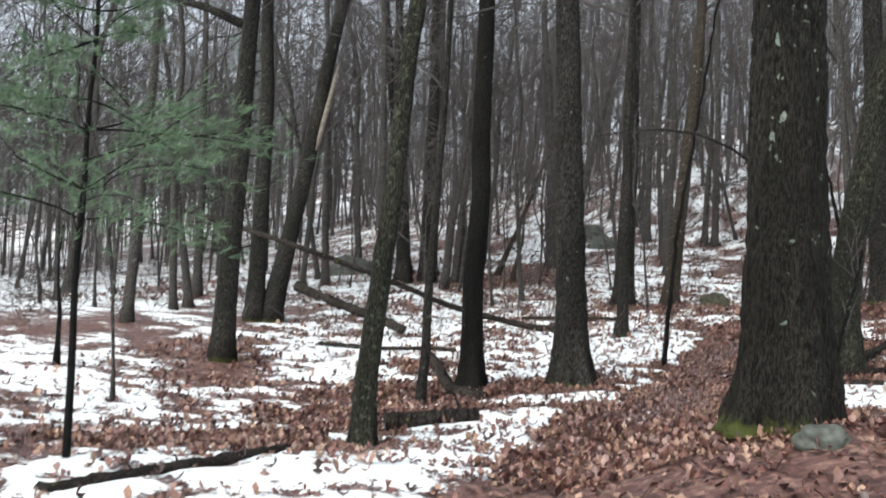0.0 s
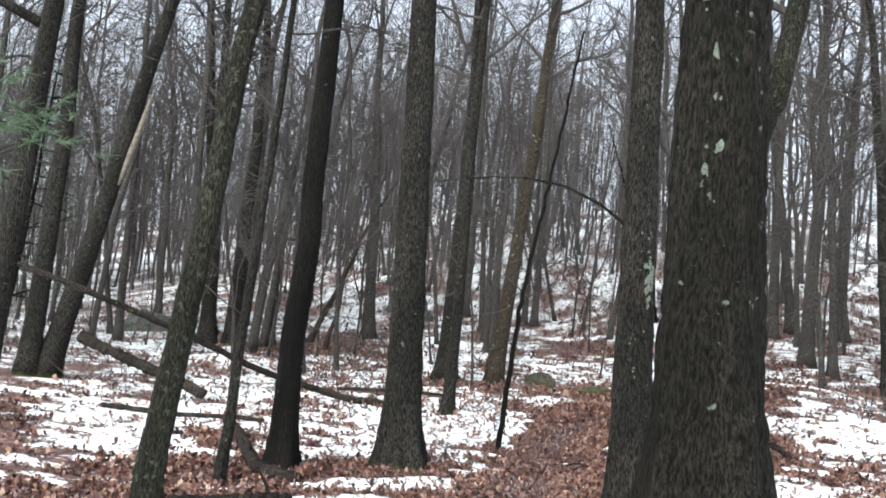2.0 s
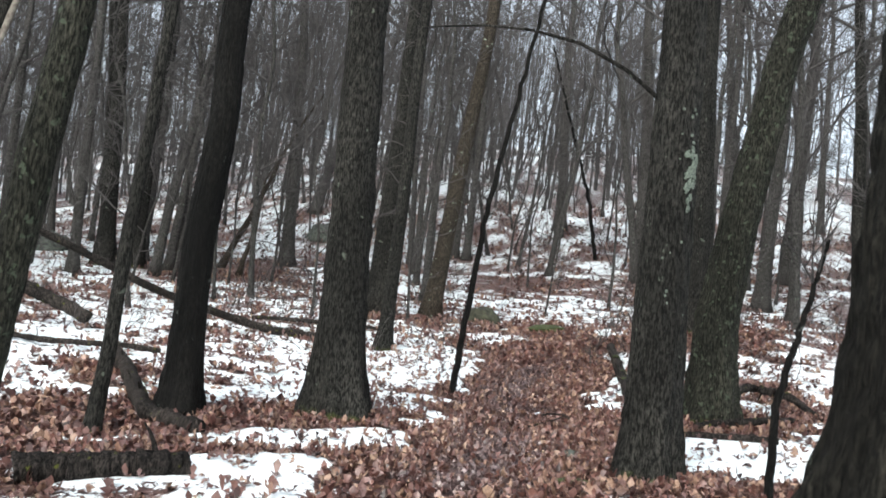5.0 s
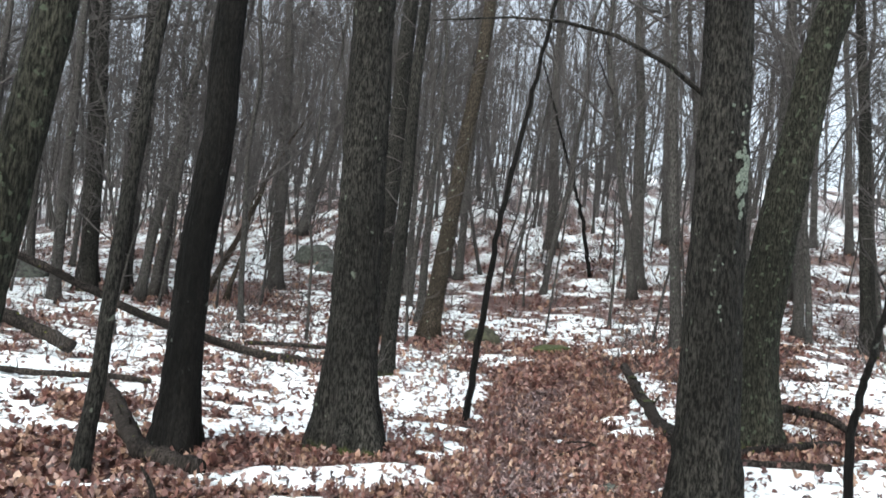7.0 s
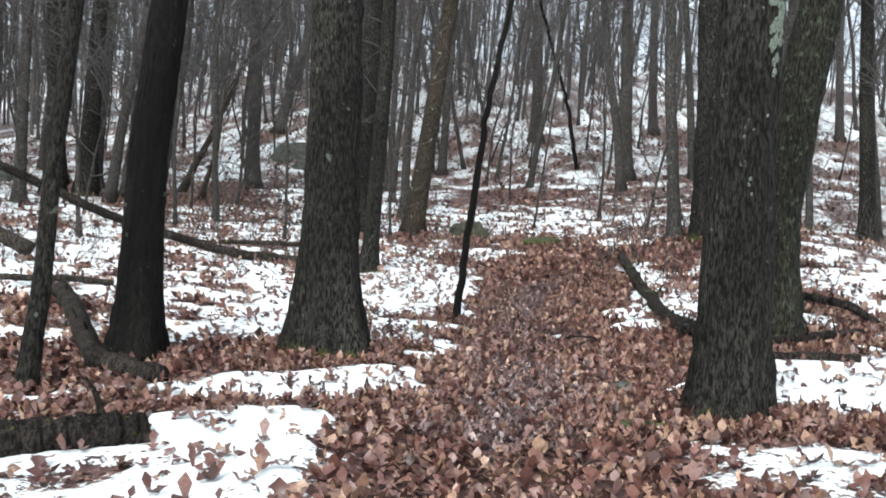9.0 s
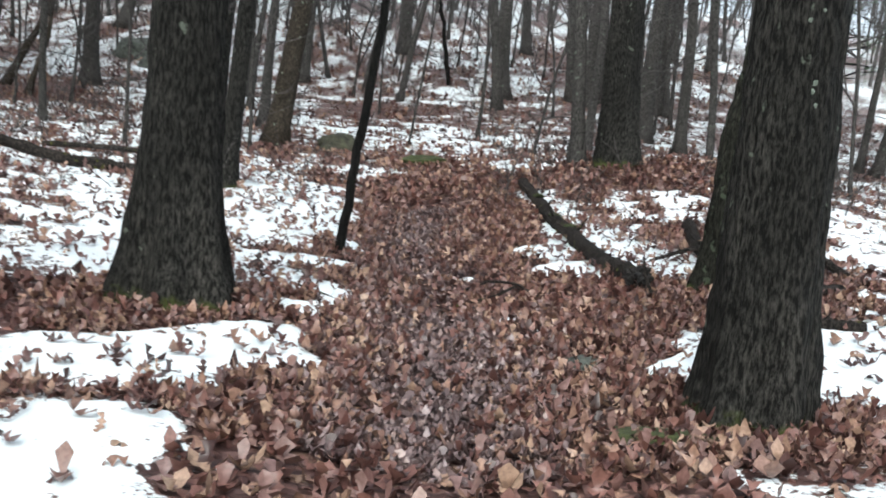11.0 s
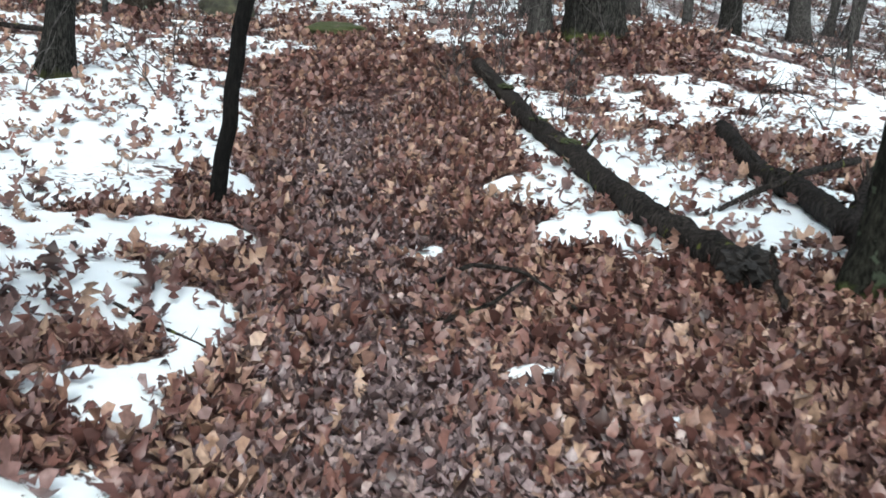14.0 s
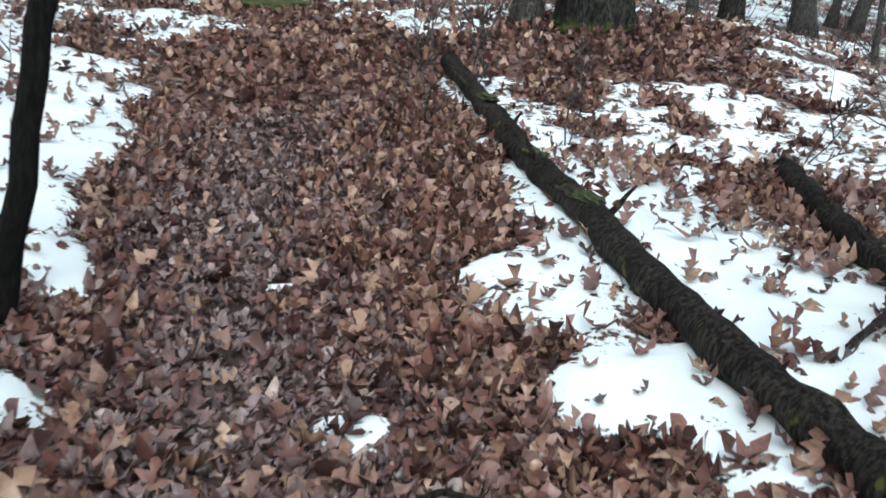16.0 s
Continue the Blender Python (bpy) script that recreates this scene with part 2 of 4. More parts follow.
def ground_material():
    m, t, b = material("leaf_litter_and_snow")
    pos = stretched(t, (1, 1, 1))
    attr = t.nodes.new("ShaderNodeAttribute")
    attr.attribute_name = "snow"
    fine = noise_node(t, pos, 14.0, 4.0, 0.6)
    ragged = noise_node(t, pos, 34.0, 3.0, 0.6)
    s = maths(t, "ADD", attr.outputs["Fac"], maths(t, "MULTIPLY", maths(t, "SUBTRACT", fine, 0.5), 1.9))
    s = maths(t, "ADD", s, maths(t, "MULTIPLY", maths(t, "SUBTRACT", ragged, 0.5), 1.3))
    mask = ramp(t, s, (0.0, (0, 0, 0)), (0.10, (1, 1, 1)))
    vor = node(t, "TexVoronoi", Scale=13.0, Randomness=1.0)
    warp = node(t, "TexNoise", Scale=9.0, Detail=3.0)
    t.links.new(pos, warp.inputs["Vector"])
    wv = t.nodes.new("ShaderNodeVectorMath")
    wv.operation = "MULTIPLY_ADD"
    wv.inputs[1].default_value = (0.12, 0.12, 0.12)
    t.links.new(warp.outputs["Color"], wv.inputs[0])
    t.links.new(pos, wv.inputs[2])
    t.links.new(wv.outputs[0], vor.inputs["Vector"])
    sep = t.nodes.new("ShaderNodeSeparateColor")
    t.links.new(vor.outputs["Color"], sep.inputs[0])
    litter = ramp(t, sep.outputs[0], (0.0, (0.035, 0.017, 0.015)), (0.35, (0.10, 0.050, 0.043)), (0.7, (0.165, 0.090, 0.078)), (1.0, (0.26, 0.165, 0.12)))
    litter = mixed(t, ramp(t, fine, (0.35, (0.7,) * 3), (0.6, (0, 0, 0))), litter, (0.028, 0.013, 0.010))
    snow = ramp(t, noise_node(t, pos, 3.0, 3.0), (0.3, (0.66, 0.715, 0.735)), (0.7, (0.76, 0.805, 0.82)))
    t.links.new(mixed(t, mask, litter, snow), b.inputs["Base Color"])
    t.links.new(ramp(t, mask, (0, (0.5,) * 3), (1, (0.75,) * 3)), b.inputs["Roughness"])
    bare = maths(t, "SUBTRACT", 1.0, mask)
    h = maths(t, "ADD", maths(t, "MULTIPLY", mask, 0.6), maths(t, "MULTIPLY", maths(t, "MULTIPLY", vor.outputs["Distance"], bare), 1.2))
    h = maths(t, "ADD", h, maths(t, "MULTIPLY", maths(t, "MULTIPLY", fine, bare), 0.5))
    bumped(t, b, h, 0.6, 0.03)
    return m


GROUND = ground_material()


def plain_noisy(name, a, b_, scale, rough):
    m, t, b = material(name)
    n = noise_node(t, stretched(t, (1, 1, 1)), scale, 5.0, 0.6)
    t.links.new(ramp(t, n, (0.35, a), (0.65, b_)), b.inputs["Base Color"])
    b.inputs["Roughness"].default_value = rough
    bumped(t, b, n, 0.6, 0.02)
    return m


STONE = plain_noisy("lichened_grey_stone", (0.020, 0.022, 0.019), (0.085, 0.095, 0.080), 9.0, 0.85)
MOSSY = plain_noisy("dark_mossy_stone", (0.010, 0.010, 0.006), (0.050, 0.050, 0.028), 9.0, 0.9)
MOSS = plain_noisy("green_moss", (0.014, 0.019, 0.005), (0.050, 0.060, 0.014), 40.0, 0.95)
RAW_WOOD = plain_noisy("pale_split_wood", (0.08, 0.066, 0.052), (0.17, 0.15, 0.125), 14.0, 0.8)
LICHEN = plain_noisy("pale_green_lichen", (0.040, 0.052, 0.040), (0.135, 0.160, 0.130), 60.0, 0.9)
ROT = plain_noisy("black_rotten_wood", (0.002, 0.0016, 0.0013), (0.011, 0.0085, 0.007), 25.0, 0.9)
NEEDLE = leaf_material("pine_needles", (0.0, (0.045, 0.10, 0.055)), (0.5, (0.075, 0.15, 0.08)), (1.0, (0.13, 0.21, 0.10)), rough=0.55)


# ---- mesh helpers ----
class Soup:
    """Vertices with quads and triangles, gathered and then made into one mesh."""

    def __init__(self):
        self.v, self.q, self.t, self.n = [], [], [], 0

    def add(self, verts, quads=None, tris=None):
        if quads is not None and len(quads):
            self.q.append(np.asarray(quads) + self.n)
        if tris is not None and len(tris):
            self.t.append(np.asarray(tris) + self.n)
        self.v.append(np.asarray(verts, float).reshape(-1, 3))
        self.n += len(self.v[-1])

    def mesh(self, name, mat, smooth=True):
        me = bpy.data.meshes.new(name)
        v = np.concatenate(self.v)
        q = np.concatenate(self.q) if self.q else np.zeros((0, 4), int)
        t = np.concatenate(self.t) if self.t else np.zeros((0, 3), int)
        loops = np.concatenate([q.ravel(), t.ravel()]).astype(np.int32)
        starts = np.concatenate([np.arange(len(q)) * 4, len(q) * 4 + np.arange(len(t)) * 3]).astype(np.int32)
        me.vertices.add(len(v))
        me.vertices.foreach_set("co", v.ravel().astype(np.float32))
        me.loops.add(len(loops))
        me.loops.foreach_set("vertex_index", loops)
        me.polygons.add(len(starts))
        me.polygons.foreach_set("loop_start", starts)
        me.update(calc_edges=True)
        me.polygons.foreach_set("use_smooth", np.full(len(starts), smooth))
        me.validate()
        me.materials.append(mat)
        return me


def part(name, mesh, parent, label=""):
    ob = new(name, mesh)
    ob.parent = parent
    return tagged(ob, label)


def tube(soup, pts, radii, sides=6, cap=True, rough=0.0, seed=0, ridges=0, flare=None):
    """A bent round bar through pts. rough: bark ridges, as a share of the radius."""
    pts, radii = np.asarray(pts, float), np.asarray(radii, float)
    d = np.gradient(pts, axis=0)
    d /= np.linalg.norm(d, axis=1)[:, None] + 1e-9
    ref = np.array((1.0, 0, 0)) if abs(d[0][0]) < 0.8 else np.array((0, 1.0, 0))
    a = np.cross(d, ref)
    a /= np.linalg.norm(a, axis=1)[:, None] + 1e-9
    b = np.cross(d, a)
    th = np.arange(sides) / sides * 2 * np.pi
    r = radii[:, None] * np.ones((1, sides))
    if rough:
        length = np.concatenate([[0], np.cumsum(np.linalg.norm(np.diff(pts, axis=0), axis=1))])
        k = ridges or 16
        u, w = np.meshgrid(th / (2 * np.pi), length)
        wob = vnoise(u * 5, w * 1.3, seed + 3, 5) - 0.5
        rid = np.abs(vnoise(u * k + 0.0 * w, w * 5.0, seed, k) - 0.5) * 2 + 0.5 * vnoise(u * 2 * k, w * 14.0, seed + 1, 2 * k)
        r = r * (1 + rough * (rid - 0.7) + 0.10 * wob)
    if flare is not None:
        r = r * flare(th[None, :], pts[:, 2:3])
    ring = pts[:, None, :] + r[:, :, None] * (np.cos(th)[None, :, None] * a[:, None, :] + np.sin(th)[None, :, None] * b[:, None, :])
    n = len(pts)
    i, j = np.meshgrid(np.arange(n - 1), np.arange(sides), indexing="ij")
    k2 = (j + 1) % sides
    quads = np.stack([i * sides + j, (i + 1) * sides + j, (i + 1) * sides + k2, i * sides + k2], -1).reshape(-1, 4)
    verts = ring.reshape(-1, 3)
    tris = None
    if cap:
        verts = np.concatenate([verts, pts[[0, -1]]])
        c0, c1 = n * sides, n * sides + 1
        jj = np.arange(sides)
        tris = np.concatenate([np.stack([np.full(sides, c0), jj, (jj + 1) % sides], -1),
                               np.stack([np.full(sides, c1), (n - 1) * sides + (jj + 1) % sides, (n - 1) * sides + jj], -1)])
    soup.add(verts, quads, tris)


def wander(rng, start, way, length, steps, bend, rise=0.0):
    """A crooked line."""
    pts, d = [np.array(start, float)], np.array(way, float)
    d /= np.linalg.norm(d)
    for _ in range(steps):
        d = d + rng.normal(0, bend, 3) + np.array((0, 0, rise))
        d /= np.linalg.norm(d)
        pts.append(pts[-1] + d * length / steps)
    return np.array(pts)


def limb(soup, rng, start, way, length, radius, level, twigs=5, sides=5, rise=0.05):
    steps = 6 if level > 1 else 4
    pts = wander(rng, start, way, length, steps, 0.16, rise)
    tube(soup, pts, radius * np.linspace(1, 0.25, steps + 1), max(3, sides), cap=False)
    if level == 0:
        return
    for _ in range(twigs):
        f = rng.uniform(0.25, 1.0)
        k = min(int(f * steps), steps - 1)
        p = pts[k] + (pts[k + 1] - pts[k]) * (f * steps - k)
        d = pts[k + 1] - pts[k]
        d = d / np.linalg.norm(d) + rng.normal(0, 0.55, 3)
        limb(soup, rng, p, d, length * rng.uniform(0.3, 0.6), radius * (1 - 0.7 * f) * 0.6 + 0.0045, level - 1, max(2, twigs - 1), sides - 1, rise)


def trunk_line(rng, tall, lx, ly, bow, steps):
    z = np.linspace(0, 1, steps + 1)
    ph = rng.uniform(0, 6.28, 4)
    x = lx * tall * z + bow * (np.sin(z * 9 + ph[0]) - math.sin(ph[0])) * z + 0.4 * bow * (np.sin(z * 27 + ph[1]) - math.sin(ph[1])) * z
    y = ly * tall * z + bow * (np.sin(z * 8 + ph[2]) - math.sin(ph[2])) * z + 0.4 * bow * (np.sin(z * 25 + ph[3]) - math.sin(ph[3])) * z
    return np.stack([x, y, z * tall], -1)


def tree(name, x, y, dia, lx=0.0, ly=0.0, tall=16.0, mat=None, label="", seed=1, near=False, bow=0.12, limbs=12, first=0.45, level=2, flare=0.55, via=None):
    """A leafless tree: a trunk with its root flare, and a crown of limbs and twigs. lx, ly: lean in metres a metre up."""
    rng = np.random.default_rng(seed)
    root = new(name)
    z0 = float(relief(x, y)) - 0.06
    root.location = (x, y, z0)
    tagged(root, label, "tree", "woodland trees")
    steps = int(tall * 2.2)
    pts = trunk_line(rng, tall, lx, ly, bow, steps)
    if near:
        zz = np.concatenate([np.arange(0, 5.2, 0.045), np.linspace(5.2, tall, int(tall * 2))[1:]])
        pts = np.stack([np.interp(zz, pts[:, 2], pts[:, 0]), np.interp(zz, pts[:, 2], pts[:, 1]), zz], -1)
        pts[:, :2] += 0.012 * np.stack([vnoise(zz * 2.3, zz * 0, seed), vnoise(zz * 2.1, zz * 0 + 5, seed)], -1)
        steps = len(pts) - 1
    if via:
        zs, xs = np.array(via).T
        base = np.interp(pts[:, 2], zs, xs) + lx * np.clip(pts[:, 2] - zs[-1], 0, None)
        for _ in range(12):
            base[1:-1] = (base[:-2] + 2 * base[1:-1] + base[2:]) / 4
        pts[:, 0] = base + (pts[:, 0] - lx * pts[:, 2]) * 0.5
    f = pts[:, 2] / tall
    radii = dia / 2 * (1 - 0.8 * f ** 1.2) + 0.004
    ph = rng.uniform(0, 6.28)
    n_root = int(rng.integers(4, 7))
    def foot(th, z):
        fall = np.exp(-z / (0.9 * dia + 0.05))
        return 1 + flare * fall * (1 + 0.45 * np.cos(n_root * th + ph) + 0.2 * np.cos(3 * th + 2 * ph)) + 0.15 * flare * np.exp(-z / (2.5 * dia + 0.1))
    s = Soup()
    tube(s, pts, radii, 88 if near else 9, rough=0.10 if near else 0.0, seed=seed, ridges=max(12, int(dia * 70)), flare=foot)
    part("trunk", s.mesh("trunk", mat), root)
    c = Soup()
    for k in range(limbs):
        h = first + (0.98 - first) * (k + rng.uniform(0, 1)) / limbs
        i = min(int(np.searchsorted(pts[:, 2], h * tall)), steps - 1)
        az = rng.uniform(0, 6.28)
        way = (math.cos(az), math.sin(az), rng.uniform(0.2, 1.1))
        limb(c, rng, pts[i], way, tall * rng.uniform(0.16, 0.30) * (1.25 - h * 0.6), radii[i] * 0.42 + 0.004, level)
    if limbs:
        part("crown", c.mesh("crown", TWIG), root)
    TRUNKS.append((x, y, dia / 2))
    return root


# ---- the trees that stand near the trail ----
big_oak = tree("oak_tree", 2.31, 4.66, 0.625, 0.000, 0.0, 19, BARK_BIG, "huge old oak with furrowed brown bark and pale lichen spots", 11, True, 0.04, 14, flare=0.55)
limb_oak = tree("oak_tree", 1.985, 9.66, 0.42, -0.006, 0.0, 16, BARK_OAK, "grey oak with ridged bark and a mossy foot beside the trail", 12, True, 0.05, 12, flare=0.42)
tree("oak_tree", -0.94, 11.65, 0.455, -0.042, 0.0, 17, BARK_OAK, "thick dark oak with a wide foot in brown leaves", 13, True, 0.05, 12, flare=0.7)
tree("maple_tree", -2.47, 11.35, 0.335, 0.008, 0.006, 16, BARK_WET, "wet black maple with a crooked trunk and split foot", 14, True, 0.03, 12, via=((0, 0.000), (1.02, -0.022), (1.96, -0.023), (3.06, 0.063), (3.9, 0.02), (5, 0.04)))
tree("oak_tree", 3.0, 12.47, 0.44, 0.098, -0.02, 13, BARK_LICHEN, "leaning oak with trunk covered in green-grey lichen", 15, True, 0.03, 10, via=((0, 0.000), (1.16, -0.026), (2.33, 0.129), (3.2, 0.270), (4.1, 0.410), (4.8, 0.594), (6.5, 1.057)))
tree("maple_tree", -2.48, 7.15, 0.255, 0.080, 0.03, 15, BARK_LICHEN, "leaning grey tree with pale lichen on its lower trunk", 16, True, 0.03, 10, via=((0, 0), (0.75, 0.0), (2.4, 0.17), (3.3, 0.27), (4.5, 0.36), (5.7, 0.48)))
tree("sapling_tree", -2.99, 10.41, 0.135, 0.038, 0.02, 10, BARK_OAK, "slim crooked young tree with rough grey bark", 17, True, 0.03, 8, via=((0, 0.000), (0.83, 0.072), (1.92, 0.088), (3.14, 0.161), (3.63, 0.160), (4.1, 0.200)))
tree("oak_tree", 4.03, 19.9, 0.50, -0.044, 0.0, 18, BARK_OAK, "broad oak with a mossy foot on a leaf-covered mound", 18, True, 0.08, 12, flare=0.4)
tree("sapling_tree", 3.53, 20.2, 0.20, -0.082, 0.0, 11, BARK_FAR, "slim grey young tree beside a broad oak", 19, True, 0.08, 8)
tree("maple_tree", -1.33, 18.45, 0.23, 0.023, 0.003, 16, BARK_OAK, "dark rough-barked tree with grey-green lichen at its foot", 20, False, 0.10, 12)
tree("maple_tree", -1.11, 25.0, 0.40, 0.080, 0.004, 17, BARK_TAN, "leaning tree with tan-brown bark", 21, False, 0.10, 12)
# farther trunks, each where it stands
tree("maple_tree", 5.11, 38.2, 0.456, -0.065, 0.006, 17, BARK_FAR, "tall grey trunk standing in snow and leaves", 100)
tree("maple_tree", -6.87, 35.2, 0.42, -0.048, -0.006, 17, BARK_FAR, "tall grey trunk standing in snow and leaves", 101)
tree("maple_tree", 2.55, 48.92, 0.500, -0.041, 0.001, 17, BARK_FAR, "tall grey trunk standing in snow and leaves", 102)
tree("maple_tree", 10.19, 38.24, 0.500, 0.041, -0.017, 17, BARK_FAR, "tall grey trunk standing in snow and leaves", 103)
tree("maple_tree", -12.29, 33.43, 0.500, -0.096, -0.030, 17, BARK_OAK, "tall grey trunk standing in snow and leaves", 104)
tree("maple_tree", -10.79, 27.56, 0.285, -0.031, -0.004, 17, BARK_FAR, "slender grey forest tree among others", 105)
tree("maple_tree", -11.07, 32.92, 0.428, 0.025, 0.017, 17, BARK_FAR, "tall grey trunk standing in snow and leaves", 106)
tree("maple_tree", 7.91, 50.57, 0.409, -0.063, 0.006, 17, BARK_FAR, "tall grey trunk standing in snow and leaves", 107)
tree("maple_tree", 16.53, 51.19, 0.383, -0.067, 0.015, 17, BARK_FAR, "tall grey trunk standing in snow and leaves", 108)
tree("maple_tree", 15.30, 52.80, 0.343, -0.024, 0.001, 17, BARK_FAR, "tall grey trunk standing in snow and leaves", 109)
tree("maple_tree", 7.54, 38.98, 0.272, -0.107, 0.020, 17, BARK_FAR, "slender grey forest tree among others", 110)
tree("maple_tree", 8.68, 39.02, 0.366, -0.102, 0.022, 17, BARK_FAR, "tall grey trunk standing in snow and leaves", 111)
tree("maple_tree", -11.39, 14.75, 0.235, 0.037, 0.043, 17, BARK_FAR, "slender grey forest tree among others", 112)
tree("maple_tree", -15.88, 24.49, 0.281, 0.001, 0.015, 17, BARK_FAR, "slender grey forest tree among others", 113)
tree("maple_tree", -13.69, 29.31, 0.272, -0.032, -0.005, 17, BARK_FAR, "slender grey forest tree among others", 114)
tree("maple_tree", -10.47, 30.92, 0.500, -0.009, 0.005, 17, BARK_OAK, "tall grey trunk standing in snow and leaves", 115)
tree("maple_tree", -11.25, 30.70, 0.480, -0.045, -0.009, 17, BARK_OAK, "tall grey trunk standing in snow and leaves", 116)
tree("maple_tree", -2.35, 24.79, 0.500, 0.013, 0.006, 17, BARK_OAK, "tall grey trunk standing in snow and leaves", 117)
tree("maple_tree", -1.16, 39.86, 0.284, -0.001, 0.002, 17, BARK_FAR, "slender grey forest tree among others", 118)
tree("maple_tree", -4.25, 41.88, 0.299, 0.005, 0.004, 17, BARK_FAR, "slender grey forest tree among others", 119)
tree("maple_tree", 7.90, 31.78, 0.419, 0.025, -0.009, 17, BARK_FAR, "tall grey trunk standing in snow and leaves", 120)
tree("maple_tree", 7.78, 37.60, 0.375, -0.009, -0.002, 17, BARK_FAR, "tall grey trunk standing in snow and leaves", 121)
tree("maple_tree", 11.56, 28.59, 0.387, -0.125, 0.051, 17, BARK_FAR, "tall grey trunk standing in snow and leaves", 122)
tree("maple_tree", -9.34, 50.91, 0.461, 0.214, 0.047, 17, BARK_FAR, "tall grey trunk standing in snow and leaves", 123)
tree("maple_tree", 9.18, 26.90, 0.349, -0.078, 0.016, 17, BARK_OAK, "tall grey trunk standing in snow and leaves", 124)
dark_oak = tree("oak_tree", -7.35, 12.0, 0.385, 0.032, 0.032, 17, BARK_OAK, "dark straight trunk with leaves heaped round its foot", 125)
tree("oak_tree", -10.00, 17.80, 0.415, 0.010, 0.018, 17, BARK_OAK, "dark trunk close beside a leaning one", 126)
torn_oak = tree("oak_tree", -9.72, 18.0, 0.440, 0.178, 0.107, 16, BARK_OAK, "strongly leaning dark trunk with stripped pale wood", 127)
tree("sapling_tree", -9.42, 30.98, 0.250, 0.062, 0.028, 10, BARK_FAR, "thin bare pole of a young tree", 128, limbs=8, first=0.3)
tree("sapling_tree", -3.01, 37.71, 0.234, -0.034, -0.001, 10, BARK_FAR, "thin bare pole of a young tree", 129, limbs=8, first=0.3)
tree("sapling_tree", -1.63, 29.08, 0.222, 0.007, 0.002, 10, BARK_FAR, "thin bare pole of a young tree", 130, limbs=8, first=0.3)
tree("sapling_tree", -1.60, 40.16, 0.250, 0.021, 0.002, 10, BARK_FAR, "thin bare pole of a young tree", 131, limbs=8, first=0.3)
tree("sapling_tree", -2.66, 35.75, 0.222, 0.005, 0.002, 10, BARK_FAR, "thin bare pole of a young tree", 132, limbs=8, first=0.3)
tree("sapling_tree", 0.79, 39.25, 0.122, 0.111, -0.001, 10, BARK_FAR, "thin bare pole of a young tree", 133, limbs=8, first=0.3)
tree("sapling_tree", 3.40, 30.14, 0.077, -0.001, -0.002, 6, BARK_FAR, "thin bare pole of a young tree", 134, limbs=8, first=0.3)
tree("sapling_tree", 9.75, 35.10, 0.112, -0.022, -0.000, 6, BARK_FAR, "thin bare pole of a young tree", 135, limbs=8, first=0.3)
tree("sapling_tree", 13.19, 30.29, 0.185, 0.069, -0.048, 10, BARK_FAR, "thin bare pole of a young tree", 136, limbs=8, first=0.3)
tree("sapling_tree", 13.37, 29.75, 0.250, 0.122, -0.084, 10, BARK_FAR, "thin bare pole of a young tree", 137, limbs=8, first=0.3)
tree("sapling_tree", 10.44, 37.68, 0.176, -0.096, 0.025, 10, BARK_FAR, "thin bare pole of a young tree", 138, limbs=8, first=0.3)
tree("sapling_tree", -13.54, 20.50, 0.221, -0.113, -0.059, 10, BARK_FAR, "thin bare pole of a young tree", 139, limbs=8, first=0.3)
tree("sapling_tree", -9.19, 31.21, 0.201, -0.035, -0.004, 10, BARK_FAR, "thin bare pole of a young tree", 140, limbs=8, first=0.3)
tree("sapling_tree", -2.29, 33.11, 0.162, 0.018, 0.005, 10, BARK_FAR, "thin bare pole of a young tree", 141, limbs=8, first=0.3)
tree("sapling_tree", 5.55, 27.92, 0.200, 0.021, -0.005, 10, BARK_FAR, "thin bare pole of a young tree", 142, limbs=8, first=0.3)
tree("sapling_tree", -6.78, 8.18, 0.049, -0.014, 0.006, 6, BARK_FAR, "thin bare pole of a young tree", 143, limbs=8, first=0.3)
tree("dead_tree", -8.48, 33.04, 0.200, 0.379, 0.115, 6, BARK_TAN, "dead leaning trunk without bark", 144, limbs=2)
tree("dead_tree", -7.42, 31.44, 0.140, 0.161, 0.049, 3.5, BARK_TAN, "short dead leaning trunk", 145, limbs=2)
tree("dead_tree", -8.87, 9.51, 0.080, -0.010, 0.010, 2.3, BARK_WET, "broken thin dead stem", 146, limbs=1)
# a long bare limb arching over the trail from the grey oak
arch = Soup()
tube(arch, [(-0.16, 0, 3.22), (-0.48, 0, 3.46), (-0.89, -0.05, 3.64), (-1.31, -0.1, 3.70), (-1.7, -0.15, 3.69), (-2.3, -0.2, 3.60)], [0.022, 0.019, 0.016, 0.013, 0.010, 0.005], 7)
part("limb", arch.mesh("limb", BARK_OAK), limb_oak)

torn = Soup()
tube(torn, [(0.15, 0.1, 6.1), (-0.6, 0.0, 6.45), (-1.5, -0.1, 6.7), (-2.3, -0.1, 6.9), (-3.2, -0.2, 7.35)], [0.09, 0.075, 0.06, 0.045, 0.015], 9)
tube(torn, [(-1.5, -0.1, 6.7), (-2.1, 0.0, 7.1), (-2.8, 0.0, 7.7)], [0.04, 0.03, 0.008], 7)
part("limb", torn.mesh("limb", BARK_OAK), dark_oak)


